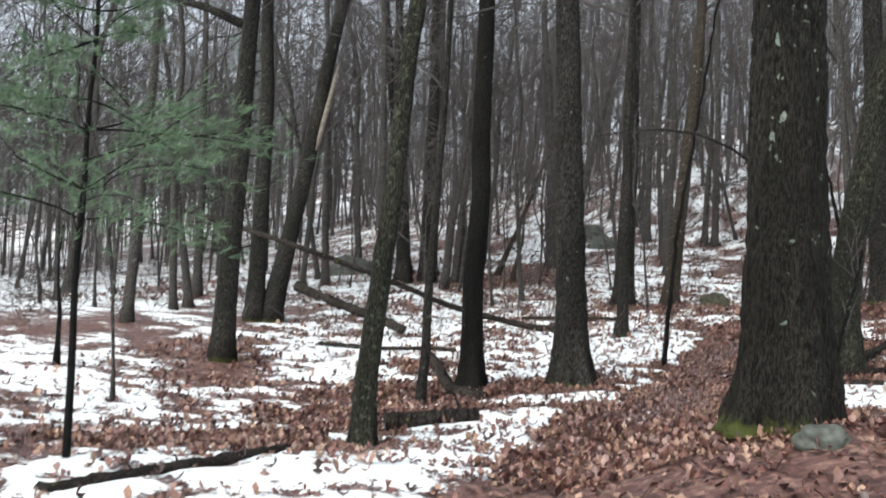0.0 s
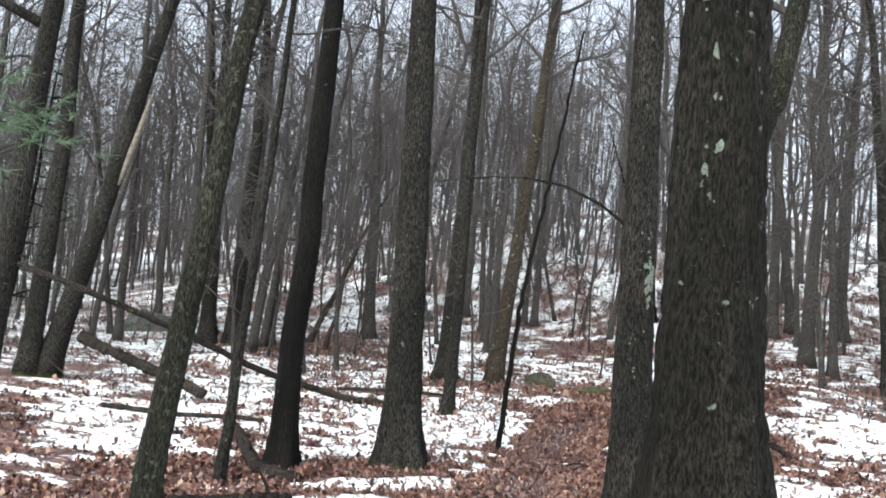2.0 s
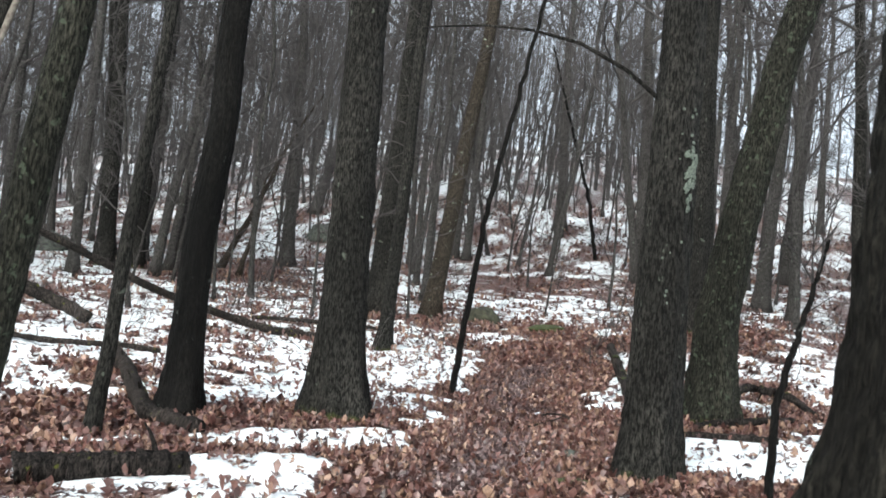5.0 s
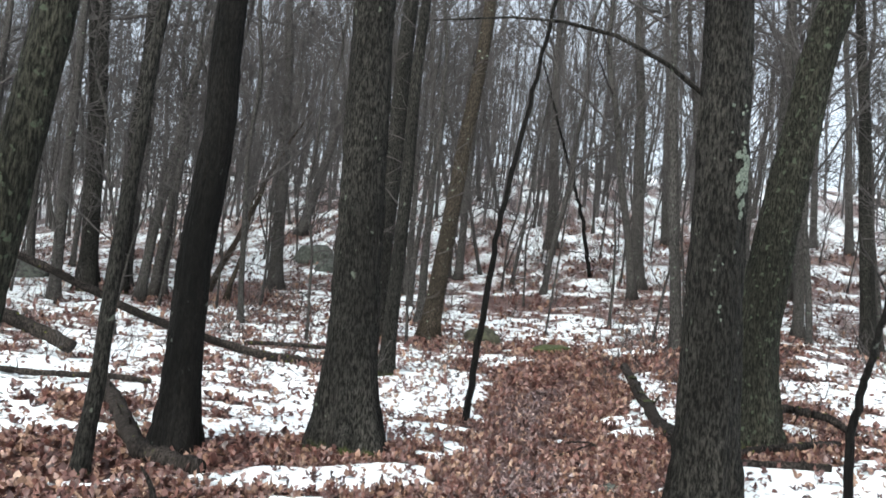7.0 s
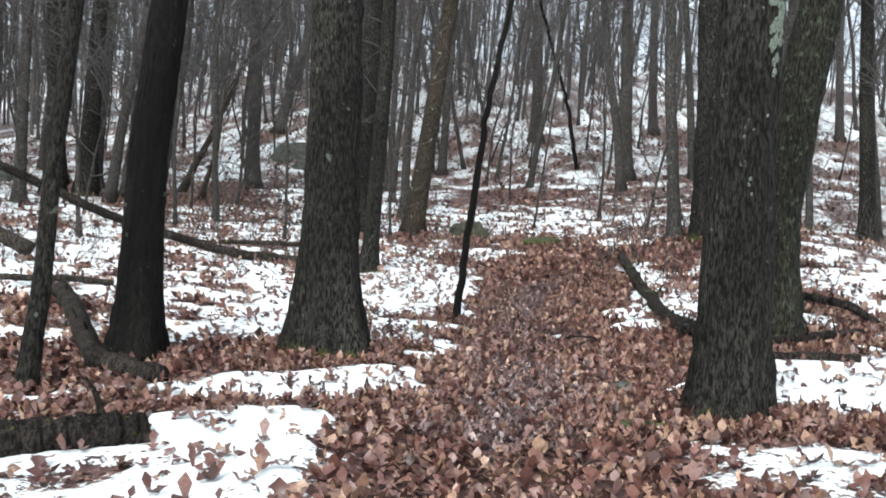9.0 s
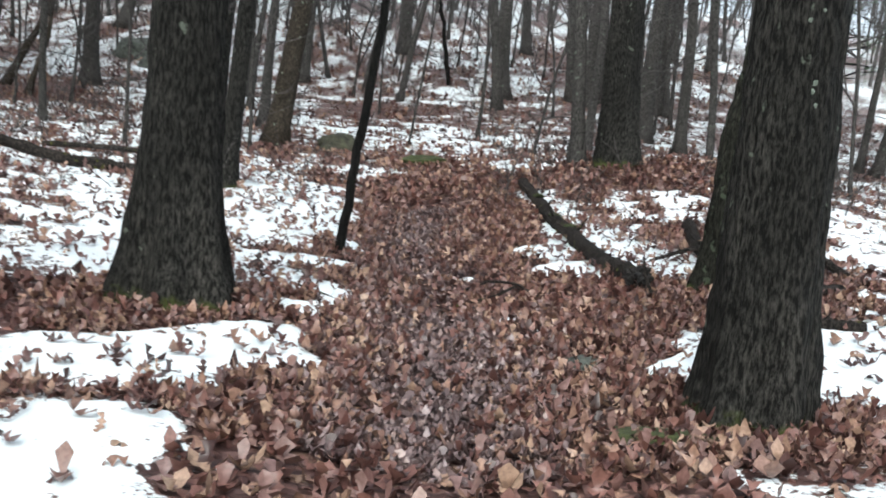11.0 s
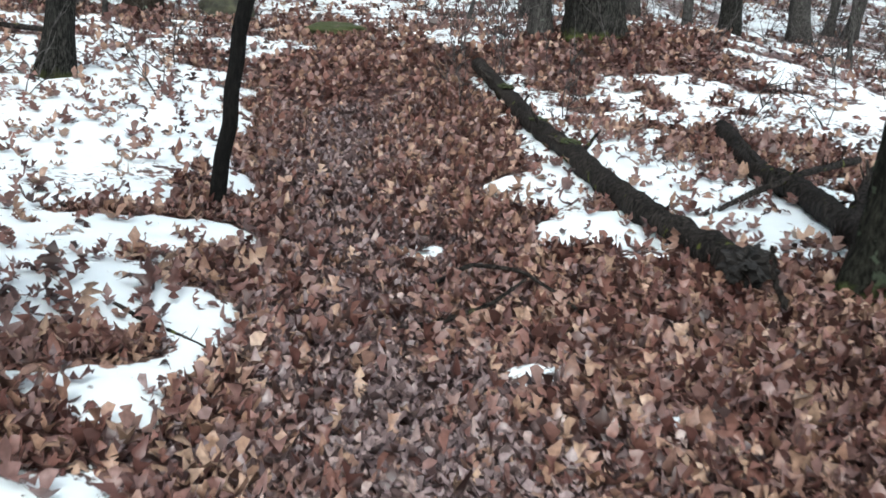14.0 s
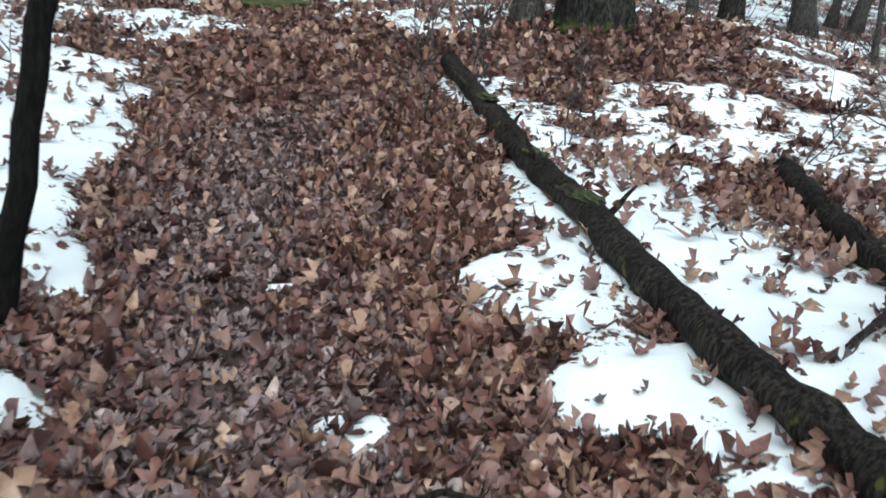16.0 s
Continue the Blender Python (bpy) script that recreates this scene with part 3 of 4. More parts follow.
def lichen_spots(root, radius, spots, seed):
    """Crusts of lichen on a trunk: turn round it in degrees, height, size, lean of the trunk there."""
    rng = np.random.default_rng(seed)
    for turn, z, size, lean in spots:
        a = radians(turn)
        out = Vector((math.cos(a), math.sin(a), 0.0))
        side, up = Vector((-math.sin(a), math.cos(a), 0)), Vector((0, 0, 1))
        n = 11
        rim = [size * rng.uniform(0.55, 1.15) for _ in range(n)]
        bm = bmesh.new()
        mid = bm.verts.new(out * (radius + 0.014) + up * z + Vector((lean, 0, 0)))
        ring = []
        for k in range(n):
            b = 2 * math.pi * k / n
            d = a + rim[k] * math.cos(b) / radius
            ring.append(bm.verts.new(Vector((math.cos(d), math.sin(d), 0)) * (radius + 0.008) + up * (z + rim[k] * math.sin(b) * 1.2) + Vector((lean, 0, 0))))
        for k in range(n):
            bm.faces.new((mid, ring[k], ring[(k + 1) % n]))
        me = bpy.data.meshes.new("lichen")
        bm.to_mesh(me)
        bm.free()
        me.materials.append(LICHEN)
        part("lichen", me, root, "pale grey-green lichen crust")


rng = np.random.default_rng(41)
lichen_spots(limb_oak, 0.200, [(rng.normal(-58, 8), rng.normal(2.58, 0.14), rng.uniform(0.012, 0.034), 0.005) for _ in range(40)] + [(rng.uniform(-110, -40), rng.uniform(1.2, 3.4), rng.uniform(0.008, 0.016), 0.005) for _ in range(16)], 42)
lichen_spots(big_oak, 0.285, [(-100, 3.2, 0.065, 0.0), (-93, 2.57, 0.05, 0.0), (-140, 2.0, 0.06, 0.0), (-134, 1.88, 0.04, 0.0), (-112, 2.42, 0.035, 0.0), (-97, 2.88, 0.045, 0.0), (-104, 2.40, 0.03, 0.0), (-120, 3.6, 0.05, 0.0)] + [(rng.uniform(-150, -35), rng.uniform(1.3, 4.6), rng.uniform(0.008, 0.018), 0.0) for _ in range(14)], 43)
bare = Soup()
tube(bare, [(0.200 * z + 0.11, 0.107 * z - 0.15, z) for z in np.linspace(4.2, 6.4, 9)], [0.02, 0.05, 0.06, 0.065, 0.06, 0.06, 0.05, 0.035, 0.01], 8)
part("bare_wood", bare.mesh("bare_wood", RAW_WOOD), torn_oak, "pale stripped wood")

# the thin leaning sapling at the edge of the trail, bent like a bow
def bent_stem(name, pts, dia, mat, label, twigs=8, seed=3, category="sapling", side=10):
    rng = np.random.default_rng(seed)
    pts = np.asarray(pts, float)
    root = new(name)
    foot = np.array((pts[0][0], pts[0][1], float(relief(pts[0][0], pts[0][1])) - 0.05))
    root.location = foot
    tagged(root, label, category)
    t = np.linspace(0, 1, len(pts))
    tt = np.linspace(0, 1, 40)
    line = np.stack([np.interp(tt, t, pts[:, k]) for k in range(3)], -1)
    for _ in range(3):
        line[1:-1] = (line[:-2] + 2 * line[1:-1] + line[2:]) / 4
    line = line - pts[0] + np.array((0, 0, 0.0))
    line[1:-1] += rng.normal(0, dia * 0.12, (38, 3))
    s = Soup()
    tube(s, line, dia / 2 * np.linspace(1.1, 0.45, 40), side, rough=0.06, seed=seed)
    part("trunk", s.mesh("trunk", mat), root)
    if twigs:
        for _ in range(twigs):
            c = Soup()
            i = int(rng.integers(10, 39))
            way = (line[i] - line[i - 1]) / np.linalg.norm(line[i] - line[i - 1]) + rng.normal(0, 0.7, 3)
            limb(c, rng, line[i], way, rng.uniform(0.4, 1.2), dia * 0.16, 1, 3, 4)
            part("twig", c.mesh("twig", TWIG), root)
    TRUNKS.append((pts[0][0], pts[0][1], dia / 2))
    return root


bent_stem("sapling_tree", [(0.100, 14.41, 0), (0.201, 14.41, 1.31), (0.304, 14.41, 2.54), (0.524, 14.41, 3.93), (0.736, 14.41, 5.2), (0.996, 14.41, 7)], 0.085, BARK_WET, "thin black leaning sapling at the edge of the trail", 6, 31)
bent_stem("sapling_tree", [(3.72, 41.1, 0), (3.20, 41.1, 2.50), (2.12, 41.1, 5.66), (1.29, 41.1, 8.2)], 0.15, BARK_WET, "thin dark broken sapling leaning against others", 4, 32)
bent_stem("dead_sapling", [(2.810, 9, 0), (2.802, 9, 0.8), (2.922, 9, 1.28), (3.031, 9, 1.77), (3.104, 9, 2.1)], 0.065, BARK_WET, "broken leaning stick with pale peeling bark", 4, 33)
bent_stem("sapling_tree", [(1.600, 28, 0), (2.008, 28, 4.2), (1.868, 28, 6)], 0.05, BARK_FAR, "thin whippy grey sapling", 6, 34)


# ---- the woods behind: one kind of tree copied about, thin and thick ----
def template(name, tall, dia, limbs, first, level, seed, twigs_seed=0):
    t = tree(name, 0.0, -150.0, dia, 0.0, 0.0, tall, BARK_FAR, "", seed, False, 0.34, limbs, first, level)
    TRUNKS.pop()
    return t


KINDS = [(template("forest_tree", 17, 0.19, 22, 0.20, 2, 51), "tall bare grey forest tree", "trees of the wood behind"),
         (template("forest_tree", 15, 0.14, 20, 0.18, 2, 52), "bare grey-brown forest tree", "trees of the wood behind"),
         (template("forest_tree", 18, 0.27, 20, 0.26, 2, 53), "thick bare forest tree", "trees of the wood behind"),
         (template("young_tree", 10, 0.075, 20, 0.12, 2, 54), "thin bare young tree with fine twigs", "young trees of the wood"),
         (template("young_tree", 8, 0.055, 18, 0.08, 2, 55), "whippy bare young tree with fine twigs", "young trees of the wood")]
rng = np.random.default_rng(77)
placed = [(tx, ty) for tx, ty, _ in TRUNKS]
count = 0
while count < 262:
    az, d = radians(rng.uniform(-52, 36)), rng.uniform(24, 72)
    x, y = 0.5 + d * math.sin(az), d * math.cos(az) - 2
    if abs(x - 0.8) < 2.2 and y < 34 or min((x - px) ** 2 + (y - py) ** 2 for px, py in placed) < 2.2:
        continue
    if az > radians(6) and rng.random() < 0.5:
        continue
    k = int(rng.choice(5, p=(0.14, 0.20, 0.06, 0.32, 0.28)))
    src, label, group = KINDS[k]
    m = pose(x, y, float(relief(x, y)) - 0.08, rng.normal(0, 4.5), rng.normal(1.5, 5.5), rng.uniform(0, 360))
    ob = copy_thing(src, m)
    ob.scale = (1, 1, 1)
    tagged(ob, label, "tree", group)
    placed.append((x, y))
    count += 1
for src, _, _ in KINDS:
    for o in (*src.children_recursive, src):
        bpy.data.objects.remove(o)


def far_woods():
    """The uncounted trunks and twigs on the slope beyond."""
    rng = np.random.default_rng(91)
    s = Soup()
    for _ in range(1350):
        az, d = radians(rng.uniform(-60, 48)), rng.uniform(56, 118)
        if az > radians(7) and rng.random() < 0.6:
            continue
        x, y = d * math.sin(az), d * math.cos(az)
        z, tall, r = float(height(x, y)) - 0.2, rng.uniform(11, 20), rng.uniform(0.025, 0.10)
        line = trunk_line(rng, tall, rng.normal(0.03, 0.07), rng.normal(0, 0.05), 0.2, 5) + (x, y, z)
        tube(s, line, r * np.linspace(1.1, 0.25, 6), 4, cap=False)
        for _ in range(26):
            h = rng.uniform(0.12, 0.98)
            p = line[min(int(h * 5), 4)] * (1 - (h * 5) % 1) + line[min(int(h * 5) + 1, 5)] * ((h * 5) % 1)
            a = rng.uniform(0, 6.28)
            way = (math.cos(a), math.sin(a), rng.uniform(0.5, 1.6))
            pts = wander(rng, p, way, tall * rng.uniform(0.12, 0.28), 3, 0.2, 0.05)
            tube(s, pts, r * np.linspace(0.34, 0.10, 4), 3, cap=False)
    # no volume here; the distance haze is in this material's colour
    ob = new("far_woods", s.mesh("far_woods", BARK_HAZED))
    tagged(ob, "dense bare grey-brown woods on the far slope", "trees", kind="stuff")


far_woods()


def brushwood():
    """Twiggy undergrowth on the slope, too fine to count."""
    rng = np.random.default_rng(93)
    s = Soup()
    for _ in range(1000):
        az, d = radians(rng.uniform(-50, 38)), rng.uniform(17, 60)
        x, y = 0.5 + d * math.sin(az), d * math.cos(az)
        if abs(x - float(trail_x(y))) < 1.1 and y < 34:
            continue
        p = np.array((x, y, float(relief(x, y)) - 0.02))
        for _ in range(3):
            way = rng.normal(0, 0.45, 3) + (0, 0, 1)
            limb(s, rng, p, way, rng.uniform(0.25, 0.9) * (1 if d < 30 else 1.7), 0.005 + 0.0001 * d, 1, 3, 3, 0.0)
    tagged(new("brushwood", s.mesh("brushwood", TWIG)), "fine bare twiggy undergrowth standing in snow", "undergrowth", kind="stuff")


brushwood()


# ---- the young pine ----
def pine(x, y, tall, dia, low, spread, label, seed, tufts, lx=0.06, ly=0.03):
    rng = np.random.default_rng(seed)
    root = new("pine_tree")
    root.location = (x, y, float(relief(x, y)) - 0.05)
    tagged(root, label, "tree")
    line = trunk_line(rng, tall, lx, ly, 0.05, 24)
    s = Soup()
    tube(s, line, dia / 2 * np.linspace(1.1, 0.2, 25), 8, rough=0.05, seed=seed)
    part("trunk", s.mesh("trunk", BARK_WET), root)
    h = low
    while h < tall * 0.96:
        for k in range(4):
            az = k * 1.57 + rng.uniform(-0.9, 0.9) + h * 2.0
            i = min(int((h + rng.uniform(-0.25, 0.25)) / tall * 24), 23)
            reach = spread * (1.05 - 0.6 * (h - low) / (tall - low)) * rng.uniform(0.45, 1.2)
            pts = wander(rng, line[i], (math.cos(az), math.sin(az), rng.uniform(-0.15, 0.45)), reach, 6, 0.13, -0.02)
            b, n = Soup(), Soup()
            tube(b, pts, dia * 0.14 * np.linspace(1, 0.25, 7), 4, cap=False)
            for _ in range(tufts):
                f = rng.uniform(0.3, 1.0) * 6
                j = min(int(f), 5)
                p = pts[j] + (pts[j + 1] - pts[j]) * (f - j) + rng.normal(0, 0.10 * reach, 3) * (1, 1, 0.6)
                out = np.array((math.cos(az), math.sin(az), 0.25)) + rng.normal(0, 0.45, 3)
                out /= np.linalg.norm(out)
                w = rng.normal(0, 0.42, (22, 3)) + out
                w /= np.linalg.norm(w, axis=1)[:, None]
                side = np.cross(w, rng.normal(0, 1, (22, 3)))
                side /= np.linalg.norm(side, axis=1)[:, None]
                size = rng.uniform(0.07, 0.14, (22, 1))
                base = p + out * rng.uniform(-0.05, 0.1, (22, 1))
                tri = np.stack([base - side * 0.003, base + side * 0.003, base + w * size], 1).reshape(-1, 3)
                n.add(tri, tris=np.arange(66).reshape(-1, 3))
            branch = part("branch", b.mesh("branch", BARK_WET), root)
            part("needles", n.mesh("needles", NEEDLE, False), branch, "soft green needles in tufts")
        h += rng.uniform(0.28, 0.45)


pine(-3.62, 3.3, 6.5, 0.07, 2.2, 1.9, "young white pine with soft green needle tufts", 61, 34, 0.004, 0.01)
pine(-14.5, 24.0, 9.0, 0.16, 1.5, 1.7, "green pine among bare grey trunks", 62, 10)
pine(17.0, 40.0, 11.0, 0.2, 2.0, 2.2, "distant green pine among bare trunks", 63, 11)


# ---- fallen wood ----
def fallen(name, pts, r0, r1, label, seed, mat=None, stubs=4, sides=20, sink=0.25, broken=False, category="log", moss=0):
    """A log along ground points; each point is x, y and the height of the axis above the soil."""
    rng = np.random.default_rng(seed)
    pts = np.asarray(pts, float)
    n = 60
    t, tt = np.linspace(0, 1, len(pts)), np.linspace(0, 1, n)
    line = np.stack([np.interp(tt, t, pts[:, k]) for k in range(3)], -1)
    for _ in range(4):
        line[1:-1] = (line[:-2] + 2 * line[1:-1] + line[2:]) / 4
    line[:, 2] += relief(line[:, 0], line[:, 1])
    for _ in range(3):
        line[1:-1, 2] = (line[:-2, 2] + 2 * line[1:-1, 2] + line[2:, 2]) / 4
    root = new(name)
    root.location = line[0]
    tagged(root, label, category)
    line = line - line[0]
    line[1:-1] += rng.normal(0, r0 * 0.05, (n - 2, 3))
    radii = np.linspace(r0, r1, n) * (1 + 0.08 * rng.normal(0, 1, n))
    s = Soup()
    tube(s, line, radii, sides, rough=0.16, seed=seed, ridges=9)
    part("trunk", s.mesh("trunk", mat or LOG_BARK), root)
    for k in range(stubs):
        i = int(rng.integers(5, n - 4))
        c = Soup()
        way = rng.normal(0, 0.6, 3) + (0, 0, 0.6)
        limb(c, rng, line[i], way, rng.uniform(1.0, 2.6) * r0 + 0.05, radii[i] * 0.3, 0, 0, 6)
        part("branch_stub", c.mesh("branch_stub", mat or LOG_BARK), root)
    if broken:
        bm = bmesh.new()
        bmesh.ops.create_icosphere(bm, subdivisions=4, radius=1.0)
        for v in bm.verts:
            k2 = 1 + 0.6 * noise.noise(v.co * 1.9) + 0.45 * noise.noise(v.co * 4.5) + 0.18 * noise.noise(v.co * 12.0)
            v.co = Vector((v.co.x * r0 * 1.15, v.co.y * 0.12, v.co.z * r0 * 1.1)) * k2 + Vector((0.0, -0.03, 0.02))
        me = bpy.data.meshes.new("rotten_end")
        bm.to_mesh(me)
        bm.free()
        me.materials.append(ROT)
        part("rotten_end", me, root, "black rotten splintered end")
    for k in range(moss):
        i = int((n - 3) * (0.45 + 0.5 * (k + rng.uniform(0, 0.6)) / moss))
        bm = bmesh.new()
        bmesh.ops.create_icosphere(bm, subdivisions=4, radius=1.0)
        for v in bm.verts:
            k2 = 1 + 0.5 * noise.noise(v.co * 2.2 + Vector((k, 0, 0))) + 0.25 * noise.noise(v.co * 7.0)
            v.co = Vector((v.co.x * r0 * 0.75, v.co.y * 0.13, v.co.z * r0 * 0.30)) * k2 + Vector(line[i]) + Vector((0.0, 0, radii[i] * 0.82))
        me = bpy.data.meshes.new("moss_tuft")
        bm.to_mesh(me)
        bm.free()
        me.materials.append(MOSS)
        part("moss_tuft", me, root, "yellow-green moss")
    return root


fallen("fallen_log", [(2.32, 12.72, 0.10), (2.31, 13.9, 0.09), (2.42, 15.5, 0.09), (2.45, 17.1, 0.09), (2.45, 18.5, 0.10)], 0.076, 0.070, "dark mossy fallen log beside the trail with a rotten end", 71, broken=True, moss=3, stubs=6)
fallen("fallen_log", [(3.12, 12.95, 0.10), (3.42, 14.1, 0.10), (3.58, 15.0, 0.09), (3.98, 16.4, 0.06)], 0.075, 0.07, "dark half-buried fallen log with brown leaves heaped on it", 72, stubs=5)
fallen("fallen_branch", [(4.3, 15.0, 0.16), (3.7, 14.5, 0.20), (3.1, 14.15, 0.10), (2.8, 13.95, 0.05)], 0.028, 0.014, "forked dark dead branch lying on snow", 73, stubs=9, sides=8, category="branch")
fallen("fallen_log", [(-1.95, 10.35, 0.05), (-2.72, 11.05, 0.08), (-3.35, 12.3, 0.10), (-3.95, 13.4, 0.14)], 0.085, 0.09, "brown rotting log lying behind black trunk", 74, stubs=4)
fallen("fallen_log", [(-2.66, 8.28, 0.10), (-2.05, 8.45, 0.10), (-1.48, 8.62, 0.08)], 0.115, 0.10, "thick black wet log lying in leaves", 75, stubs=2)
fallen("fallen_log", [(-2.70, 1.9, 0.02), (-2.35, 3.9, 0.03), (-2.55, 6.4, 0.02)], 0.07, 0.06, "long dark log sunk in snow and leaves", 76, stubs=3)
fallen("fallen_log", [(2.75, 11.95, 0.05), (3.4, 12.3, 0.10), (3.98, 12.8, 0.06)], 0.05, 0.04, "dark dead branch lying at foot of a leaning oak", 77, stubs=4, sides=10, category="branch")
fallen("fallen_branch", [(3.2, 13.3, 0.10), (3.7, 13.9, 0.30), (4.2, 13.9, 0.22), (4.45, 13.5, 0.05)], 0.055, 0.04, "arched dark dead limb in the snow", 78, stubs=4, sides=10, category="branch")
fallen("fallen_tree", [(-10.8, 15.9, 2.5), (-7.8, 15.4, 1.95), (-6.3, 16.9, 1.25), (-4.8, 18.0, 0.55), (-3.4, 18.6, 0.12), (-2.4, 18.8, 0.06)], 0.05, 0.08, "long dark fallen pole slanting down from an old stump", 79, stubs=8, sides=10, category="tree")
fallen("fallen_log", [(-8.2, 16.4, 1.0), (-6.9, 16.4, 0.62), (-5.6, 16.4, 0.2)], 0.11, 0.10, "dark fallen log propped on a stump", 80, stubs=3)
fallen("fallen_branch", [(-6.6, 14.4, 0.08), (-5.0, 14.3, 0.10), (-3.6, 13.9, 0.18)], 0.045, 0.035, "straight dark branch lying on snow", 81, stubs=3, sides=10, category="branch")
fallen("fallen_branch", [(-4.2, 20.8, 0.10), (-2.9, 20.8, 0.14), (-1.8, 20.9, 0.10)], 0.04, 0.03, "thin dark branch lying on snow", 82, stubs=3, sides=8, category="branch")
fallen("fallen_branch", [(1.06, 13.27, 0.05), (1.29, 13.38, 0.10), (1.48, 13.17, 0.10), (1.58, 12.87, 0.07), (1.65, 12.51, 0.03)], 0.013, 0.006, "thin forked dead twig lying on the trail", 83, stubs=7, sides=6, category="twig")
fallen("fallen_branch", [(0.84, 12.82, 0.03), (1.05, 12.83, 0.07), (1.26, 12.89, 0.09), (1.47, 13.07, 0.10)], 0.015, 0.008, "dark dead twig crossing another on the leaves", 86, stubs=5, sides=6, category="twig")
fallen("fallen_branch", [(-0.25, 12.65, 0.03), (-0.1, 12.45, 0.04), (0.2, 12.27, 0.02)], 0.010, 0.005, "thin dead twig lying on snow", 84, stubs=4, sides=6, category="twig")
fallen("fallen_branch", [(2.44, 11.66, 0.04), (2.9, 11.55, 0.05), (3.5, 11.5, 0.05)], 0.045, 0.04, "short dark log lying between brown leaves and snow", 85, stubs=2, sides=8, category="branch")

bent_stem("dead_stub", [(2.36, 12.36, 0), (2.33, 12.38, 0.12), (2.28, 12.41, 0.22), (2.26, 12.41, 0.33)], 0.035, LOG_BARK, "short broken dead stub standing in leaves", 0, 35, "stub")


# ---- stones ----
def stone(name, x, y, sx, sy, sz, label, seed, mat=STONE):
    me = bpy.data.meshes.new(name)
    bm = bmesh.new()
    bmesh.ops.create_icosphere(bm, subdivisions=4, radius=1.0)
    for v in bm.verts:
        k = 1 + 0.30 * (noise.noise(v.co * 1.3 + Vector((seed, 0, 0))) + 0.4 * noise.noise(v.co * 3.7 + Vector((seed, 5, 0)))) + 0.05 * noise.noise(v.co * 11)
        v.co = Vector((v.co.x * sx, v.co.y * sy, max(v.co.z, -0.5) * sz)) * k
    for f in bm.faces:
        f.smooth = True
    bm.to_mesh(me)
    bm.free()
    me.materials.append(mat)
    ob = new(name, me)
    ob.location = (x, y, float(relief(x, y)) + 0.15 * sz)
    return tagged(ob, label, "stone")


stone("boulder", 0.10, 24.9, 0.42, 0.36, 0.30, "dark mossy boulder half buried beside the trail", 3, MOSSY)
stone("boulder", 1.6, 22.9, 0.5, 0.45, 0.14, "flat mossy stone in the trail bank", 4, MOSS)
stone("stone", 2.60, 3.83, 0.20, 0.18, 0.12, "small green-grey lichened stone among leaves", 5)
stone("stone", 1.48, 10.72, 0.13, 0.09, 0.055, "small grey stone in the leaf litter", 6)
stone("boulder", -7.0, 43.0, 0.9, 0.8, 0.55, "grey rock outcrop on the slope", 7)
stone("boulder", -6.0, 40.5, 0.6, 0.6, 0.38, "grey boulder of a rock outcrop", 8)
stone("boulder", -14.8, 34.0, 1.0, 1.0, 0.6, "pale grey boulder far up the slope", 9)
moss_bank = stone("moss_cushion", 1.56, 9.36, 0.30, 0.17, 0.045, "green moss cushion at foot of the oak", 10, MOSS)

# ---- ground: one sheet to the horizon ----
def axis(lo, hi, step, far_lo, far_hi):
    mid = list(np.arange(lo, hi + 1e-6, step))
    a, s = lo, step
    while a > far_lo:
        s *= 1.09
        a -= s
        mid.insert(0, a)
    a, s = hi, step
    while a < far_hi:
        s *= 1.09
        a += s
        mid.append(a)
    return np.array(mid)


gx, gy = axis(-11, 13, 0.075, -400, 400), axis(-7, 34, 0.085, -300, 500)
X, Y = np.meshgrid(gx, gy)
S = snow_cover(X, Y)
Z = relief(X, Y) + 0.03 * np.clip(S * 4, 0, 1)
nx, ny = len(gx), len(gy)
I, J = np.meshgrid(np.arange(ny - 1), np.arange(nx - 1), indexing="ij")
quads = np.stack([I * nx + J, I * nx + J + 1, (I + 1) * nx + J + 1, (I + 1) * nx + J], -1).reshape(-1, 4)
gs = Soup()
gs.add(np.stack([X, Y, Z], -1).reshape(-1, 3), quads)
ground_mesh = gs.mesh("ground", GROUND)
ground_mesh.attributes.new("snow", "FLOAT", "POINT").data.foreach_set("value", S.ravel().astype(np.float32))
ground = tagged(new("ground", ground_mesh), "forest floor of brown oak leaves and melting snow patches", "ground", kind="structure")


# ---- fallen oak leaves ----
def leaf_shape(seed, stations):
    """A lobed oak leaf, 1 long, curled: vertices and triangles."""
    rng = np.random.default_rng(seed)
    v, q = [], []
    for k in range(stations):
        u = k / (stations - 1)
        w = (0.03 + 0.215 * math.sin(math.pi * min(1, u * 0.93 + 0.05)) ** 0.8) * (1.35 if k % 2 else 0.30)
        if k in (0, stations - 1):
            w = 0.02
        w1, w2 = w * rng.uniform(0.8, 1.2), w * rng.uniform(0.8, 1.2)
        curl, bend = rng.uniform(0.8, 3.2), rng.uniform(0.3, 1.3) * (u - 0.5) ** 2 * 2
        lift = 0.045 if k % 2 else 0.0
        v += [(-w1, u - 0.5 + lift, curl * w1 * w1 + bend + rng.normal(0, 0.03)), (0, u - 0.5, bend), (w2, u - 0.5 + lift, curl * w2 * w2 + bend + rng.normal(0, 0.03))]
        if k:
            a = (k - 1) * 3
            q += [(a, a + 1, a + 4, a + 3), (a + 1, a + 2, a + 5, a + 4)]
    return np.array(v), np.array(q)


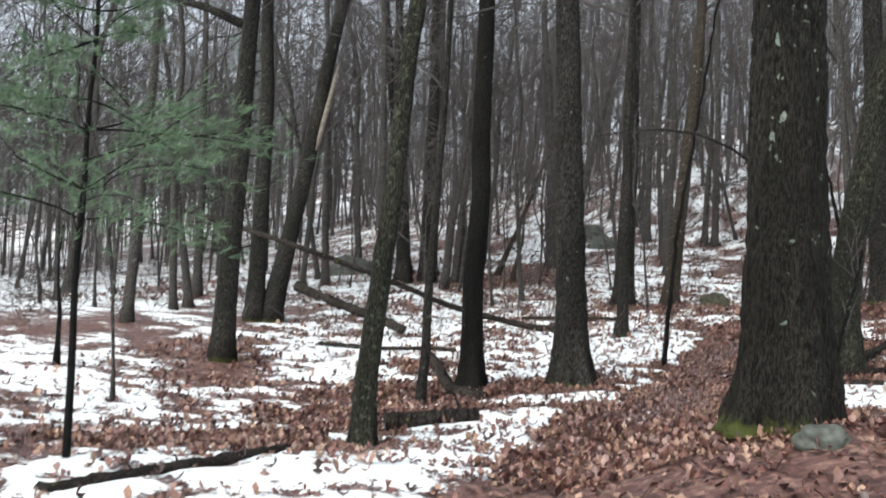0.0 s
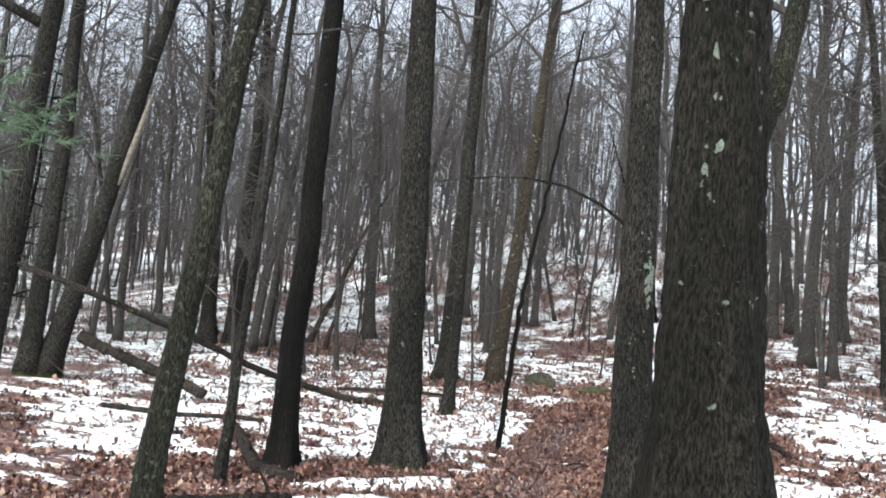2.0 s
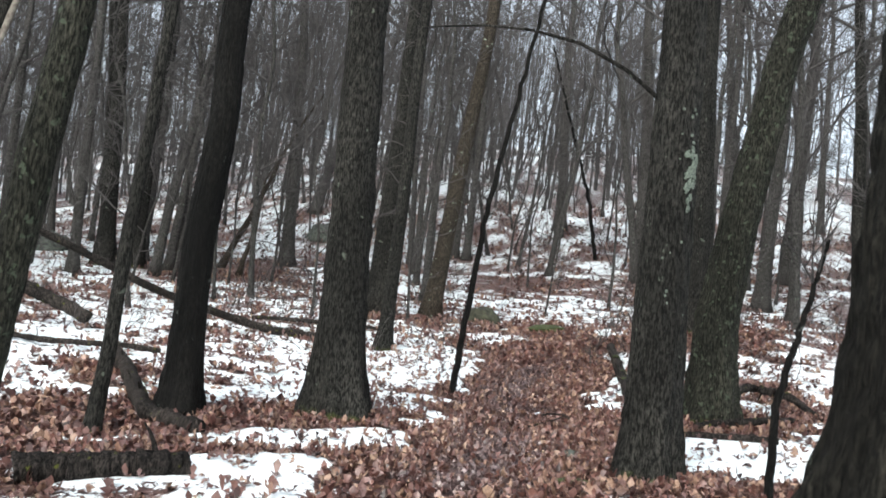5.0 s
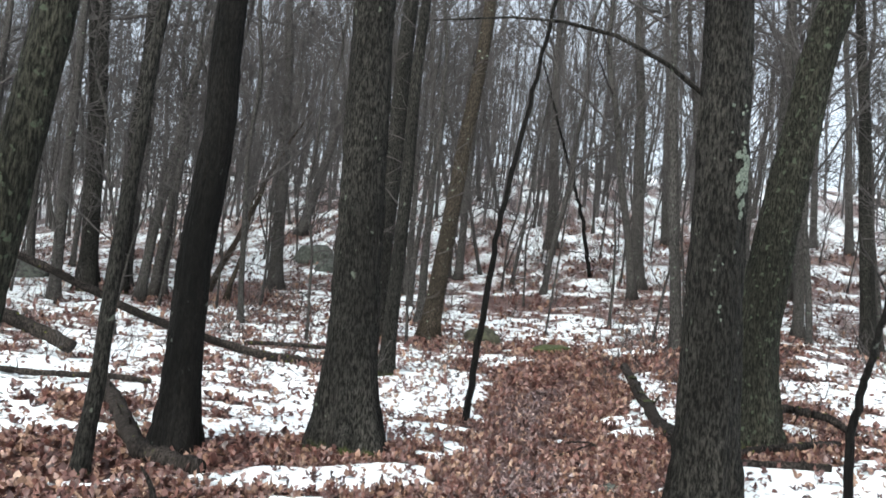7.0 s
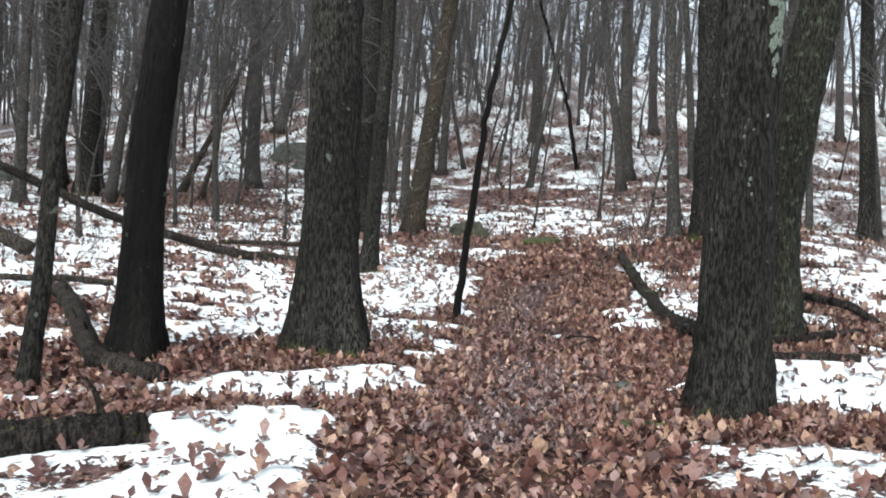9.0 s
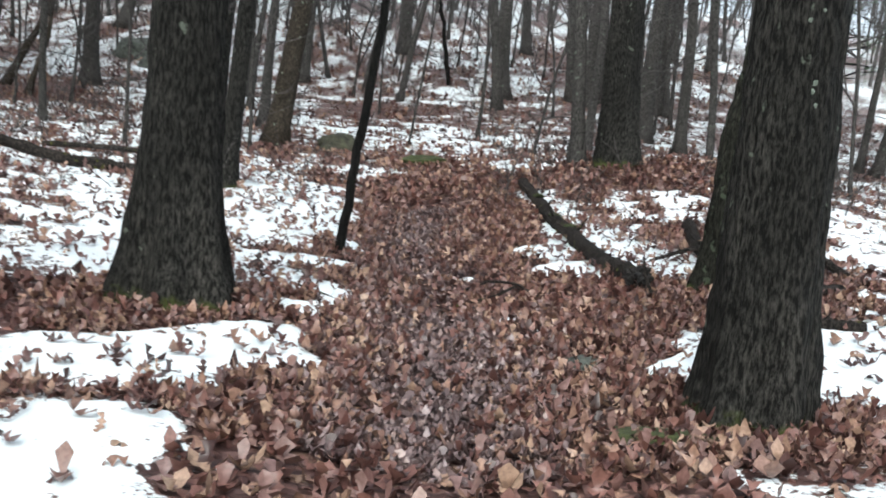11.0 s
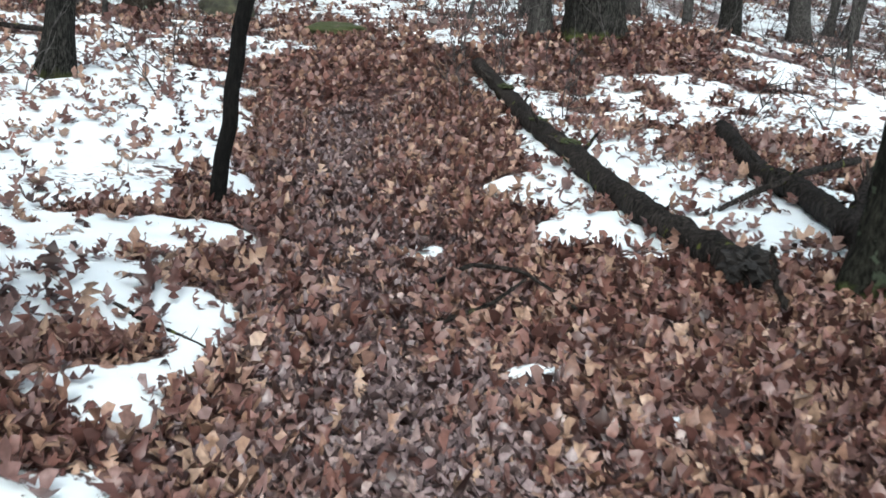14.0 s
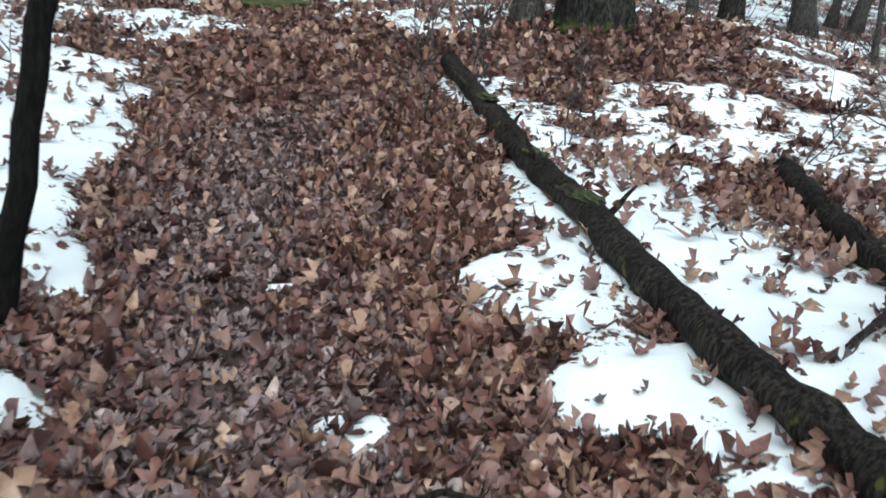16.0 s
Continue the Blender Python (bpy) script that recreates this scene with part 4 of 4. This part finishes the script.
def strew(soup, rng, xs, ys, shapes, small, large, flat, lift=0.012):
    """Leaves at the given places, each turned, tipped and sized by chance."""
    zs = relief(xs, ys)
    snow = np.clip(snow_cover(xs, ys) * 4, 0, 1) * 0.03
    which = rng.integers(0, len(shapes), len(xs))
    for k, (v, q) in enumerate(shapes):
        m = which == k
        n = int(m.sum())
        if not n:
            continue
        size = rng.uniform(small, large, n)
        yaw, tip, flip = rng.uniform(0, 6.28, n), rng.normal(0, flat, n), np.where(rng.random(n) < 0.4, -1.0, 1.0)
        p = v[None] * size[:, None, None]
        px, py, pz = p[..., 0] * rng.uniform(0.75, 1.15, n)[:, None], p[..., 1], p[..., 2] * flip[:, None]
        c, s = np.cos(tip)[:, None], np.sin(tip)[:, None]
        py, pz = py * c - pz * s, py * s + pz * c
        c, s = np.cos(yaw)[:, None], np.sin(yaw)[:, None]
        pos = np.stack([px * c - py * s + xs[m][:, None], px * s + py * c + ys[m][:, None], pz + (zs + snow + lift)[m][:, None] + rng.uniform(0, 0.02, n)[:, None]], -1)
        low = pos[..., 2].min(1) - (zs + snow)[m]
        pos[..., 2] -= np.clip(low, 0.012, None)[:, None] - 0.012
        soup.add(pos.reshape(-1, 3), (q[None] + (np.arange(n) * len(v))[:, None, None]).reshape(-1, 4))


def sown(rng, n, x0, x1, y0, y1, on_snow, keep=-0.02):
    """Places where leaves lie: thick where the snow has gone, few on the snow."""
    xs, ys = rng.uniform(x0, x1, n), rng.uniform(y0, y1, n)
    s = snow_cover(xs, ys)
    m = (s < keep) | (rng.random(n) < on_snow)
    return xs[m], ys[m]


rng = np.random.default_rng(123)
FINE = [leaf_shape(k, 9) for k in range(9)]
COARSE = [leaf_shape(20 + k, 7) for k in range(6)]
NEAR = (-1.6, 4.6, 9.0, 18.0)


def beyond(xs, ys):
    """Leaves outside the stretch of trail that is seen from close by."""
    m = (xs < NEAR[0]) | (xs > NEAR[1]) | (ys < NEAR[2]) | (ys > NEAR[3])
    return xs[m], ys[m]


litter = Soup()
fx, fy = sown(rng, 56000, *NEAR, 0.035, -0.02)
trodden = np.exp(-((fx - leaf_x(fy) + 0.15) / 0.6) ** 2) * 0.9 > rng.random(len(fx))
strew(litter, rng, fx[~trodden], fy[~trodden], FINE, 0.065, 0.155, 0.55)
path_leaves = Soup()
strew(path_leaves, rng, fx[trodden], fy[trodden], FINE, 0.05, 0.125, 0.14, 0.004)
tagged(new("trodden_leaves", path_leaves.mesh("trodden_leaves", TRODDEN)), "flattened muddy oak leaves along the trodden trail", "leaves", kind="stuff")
strew(litter, rng, *beyond(*sown(rng, 34000, -5.0, 5.5, 4.0, 24.0, 0.13)), COARSE, 0.08, 0.17, 0.45)
strew(litter, rng, *beyond(*sown(rng, 26000, -9, 9, -3.0, 32.0, 0.20)), COARSE, 0.10, 0.18, 0.50)
for cx, cy, spread, n in ((3.45, 15.3, 0.28, 90), (3.05, 16.4, 0.3, 80), (3.95, 16.2, 0.3, 90), (4.3, 15.6, 0.25, 60), (2.0, 12.9, 0.35, 120), (2.6, 12.5, 0.35, 110), (1.1, 12.9, 0.25, 60), (-0.6, 12.7, 0.3, 50)):
    strew(litter, rng, rng.normal(cx, spread, n), rng.normal(cy, spread, n), FINE, 0.09, 0.17, 0.9, 0.04)

# the leaves lying nearest to where the walk ends, one by one
LEAF_MESHES = []
for k, (v, q) in enumerate(FINE):
    one = Soup()
    one.add(v, q)
    LEAF_MESHES.append(one.mesh("leaf", LEAF_ONE))
lx_, ly_ = sown(rng, 520, 0.1, 3.4, 12.6, 15.6, 0.12)
for x, y in list(zip(lx_, ly_))[:300]:
    ob = part("leaf", LEAF_MESHES[int(rng.integers(0, 9))], ground)
    k = float(rng.uniform(0.09, 0.17))
    ob.matrix_basis = pose(float(x), float(y), float(relief(x, y)) + 0.045, rng.normal(0, 22), rng.normal(0, 22) + (180 if rng.random() < 0.4 else 0), rng.uniform(0, 360)) @ Matrix.Diagonal((k, k, k, 1))

leaf_litter = tagged(new("leaf_litter", litter.mesh("leaf_litter", LEAF)), "thick litter of wet brown fallen oak leaves", "leaves", kind="stuff")
far_litter = Soup()
strew(far_litter, rng, *sown(rng, 20000, -22, 20, 22.0, 58.0, 0.30), COARSE, 0.14, 0.27, 0.6)
tagged(new("leaf_litter", far_litter.mesh("leaf_litter", LEAF)), "brown leaves scattered over the snowy slope", "leaves", kind="stuff")
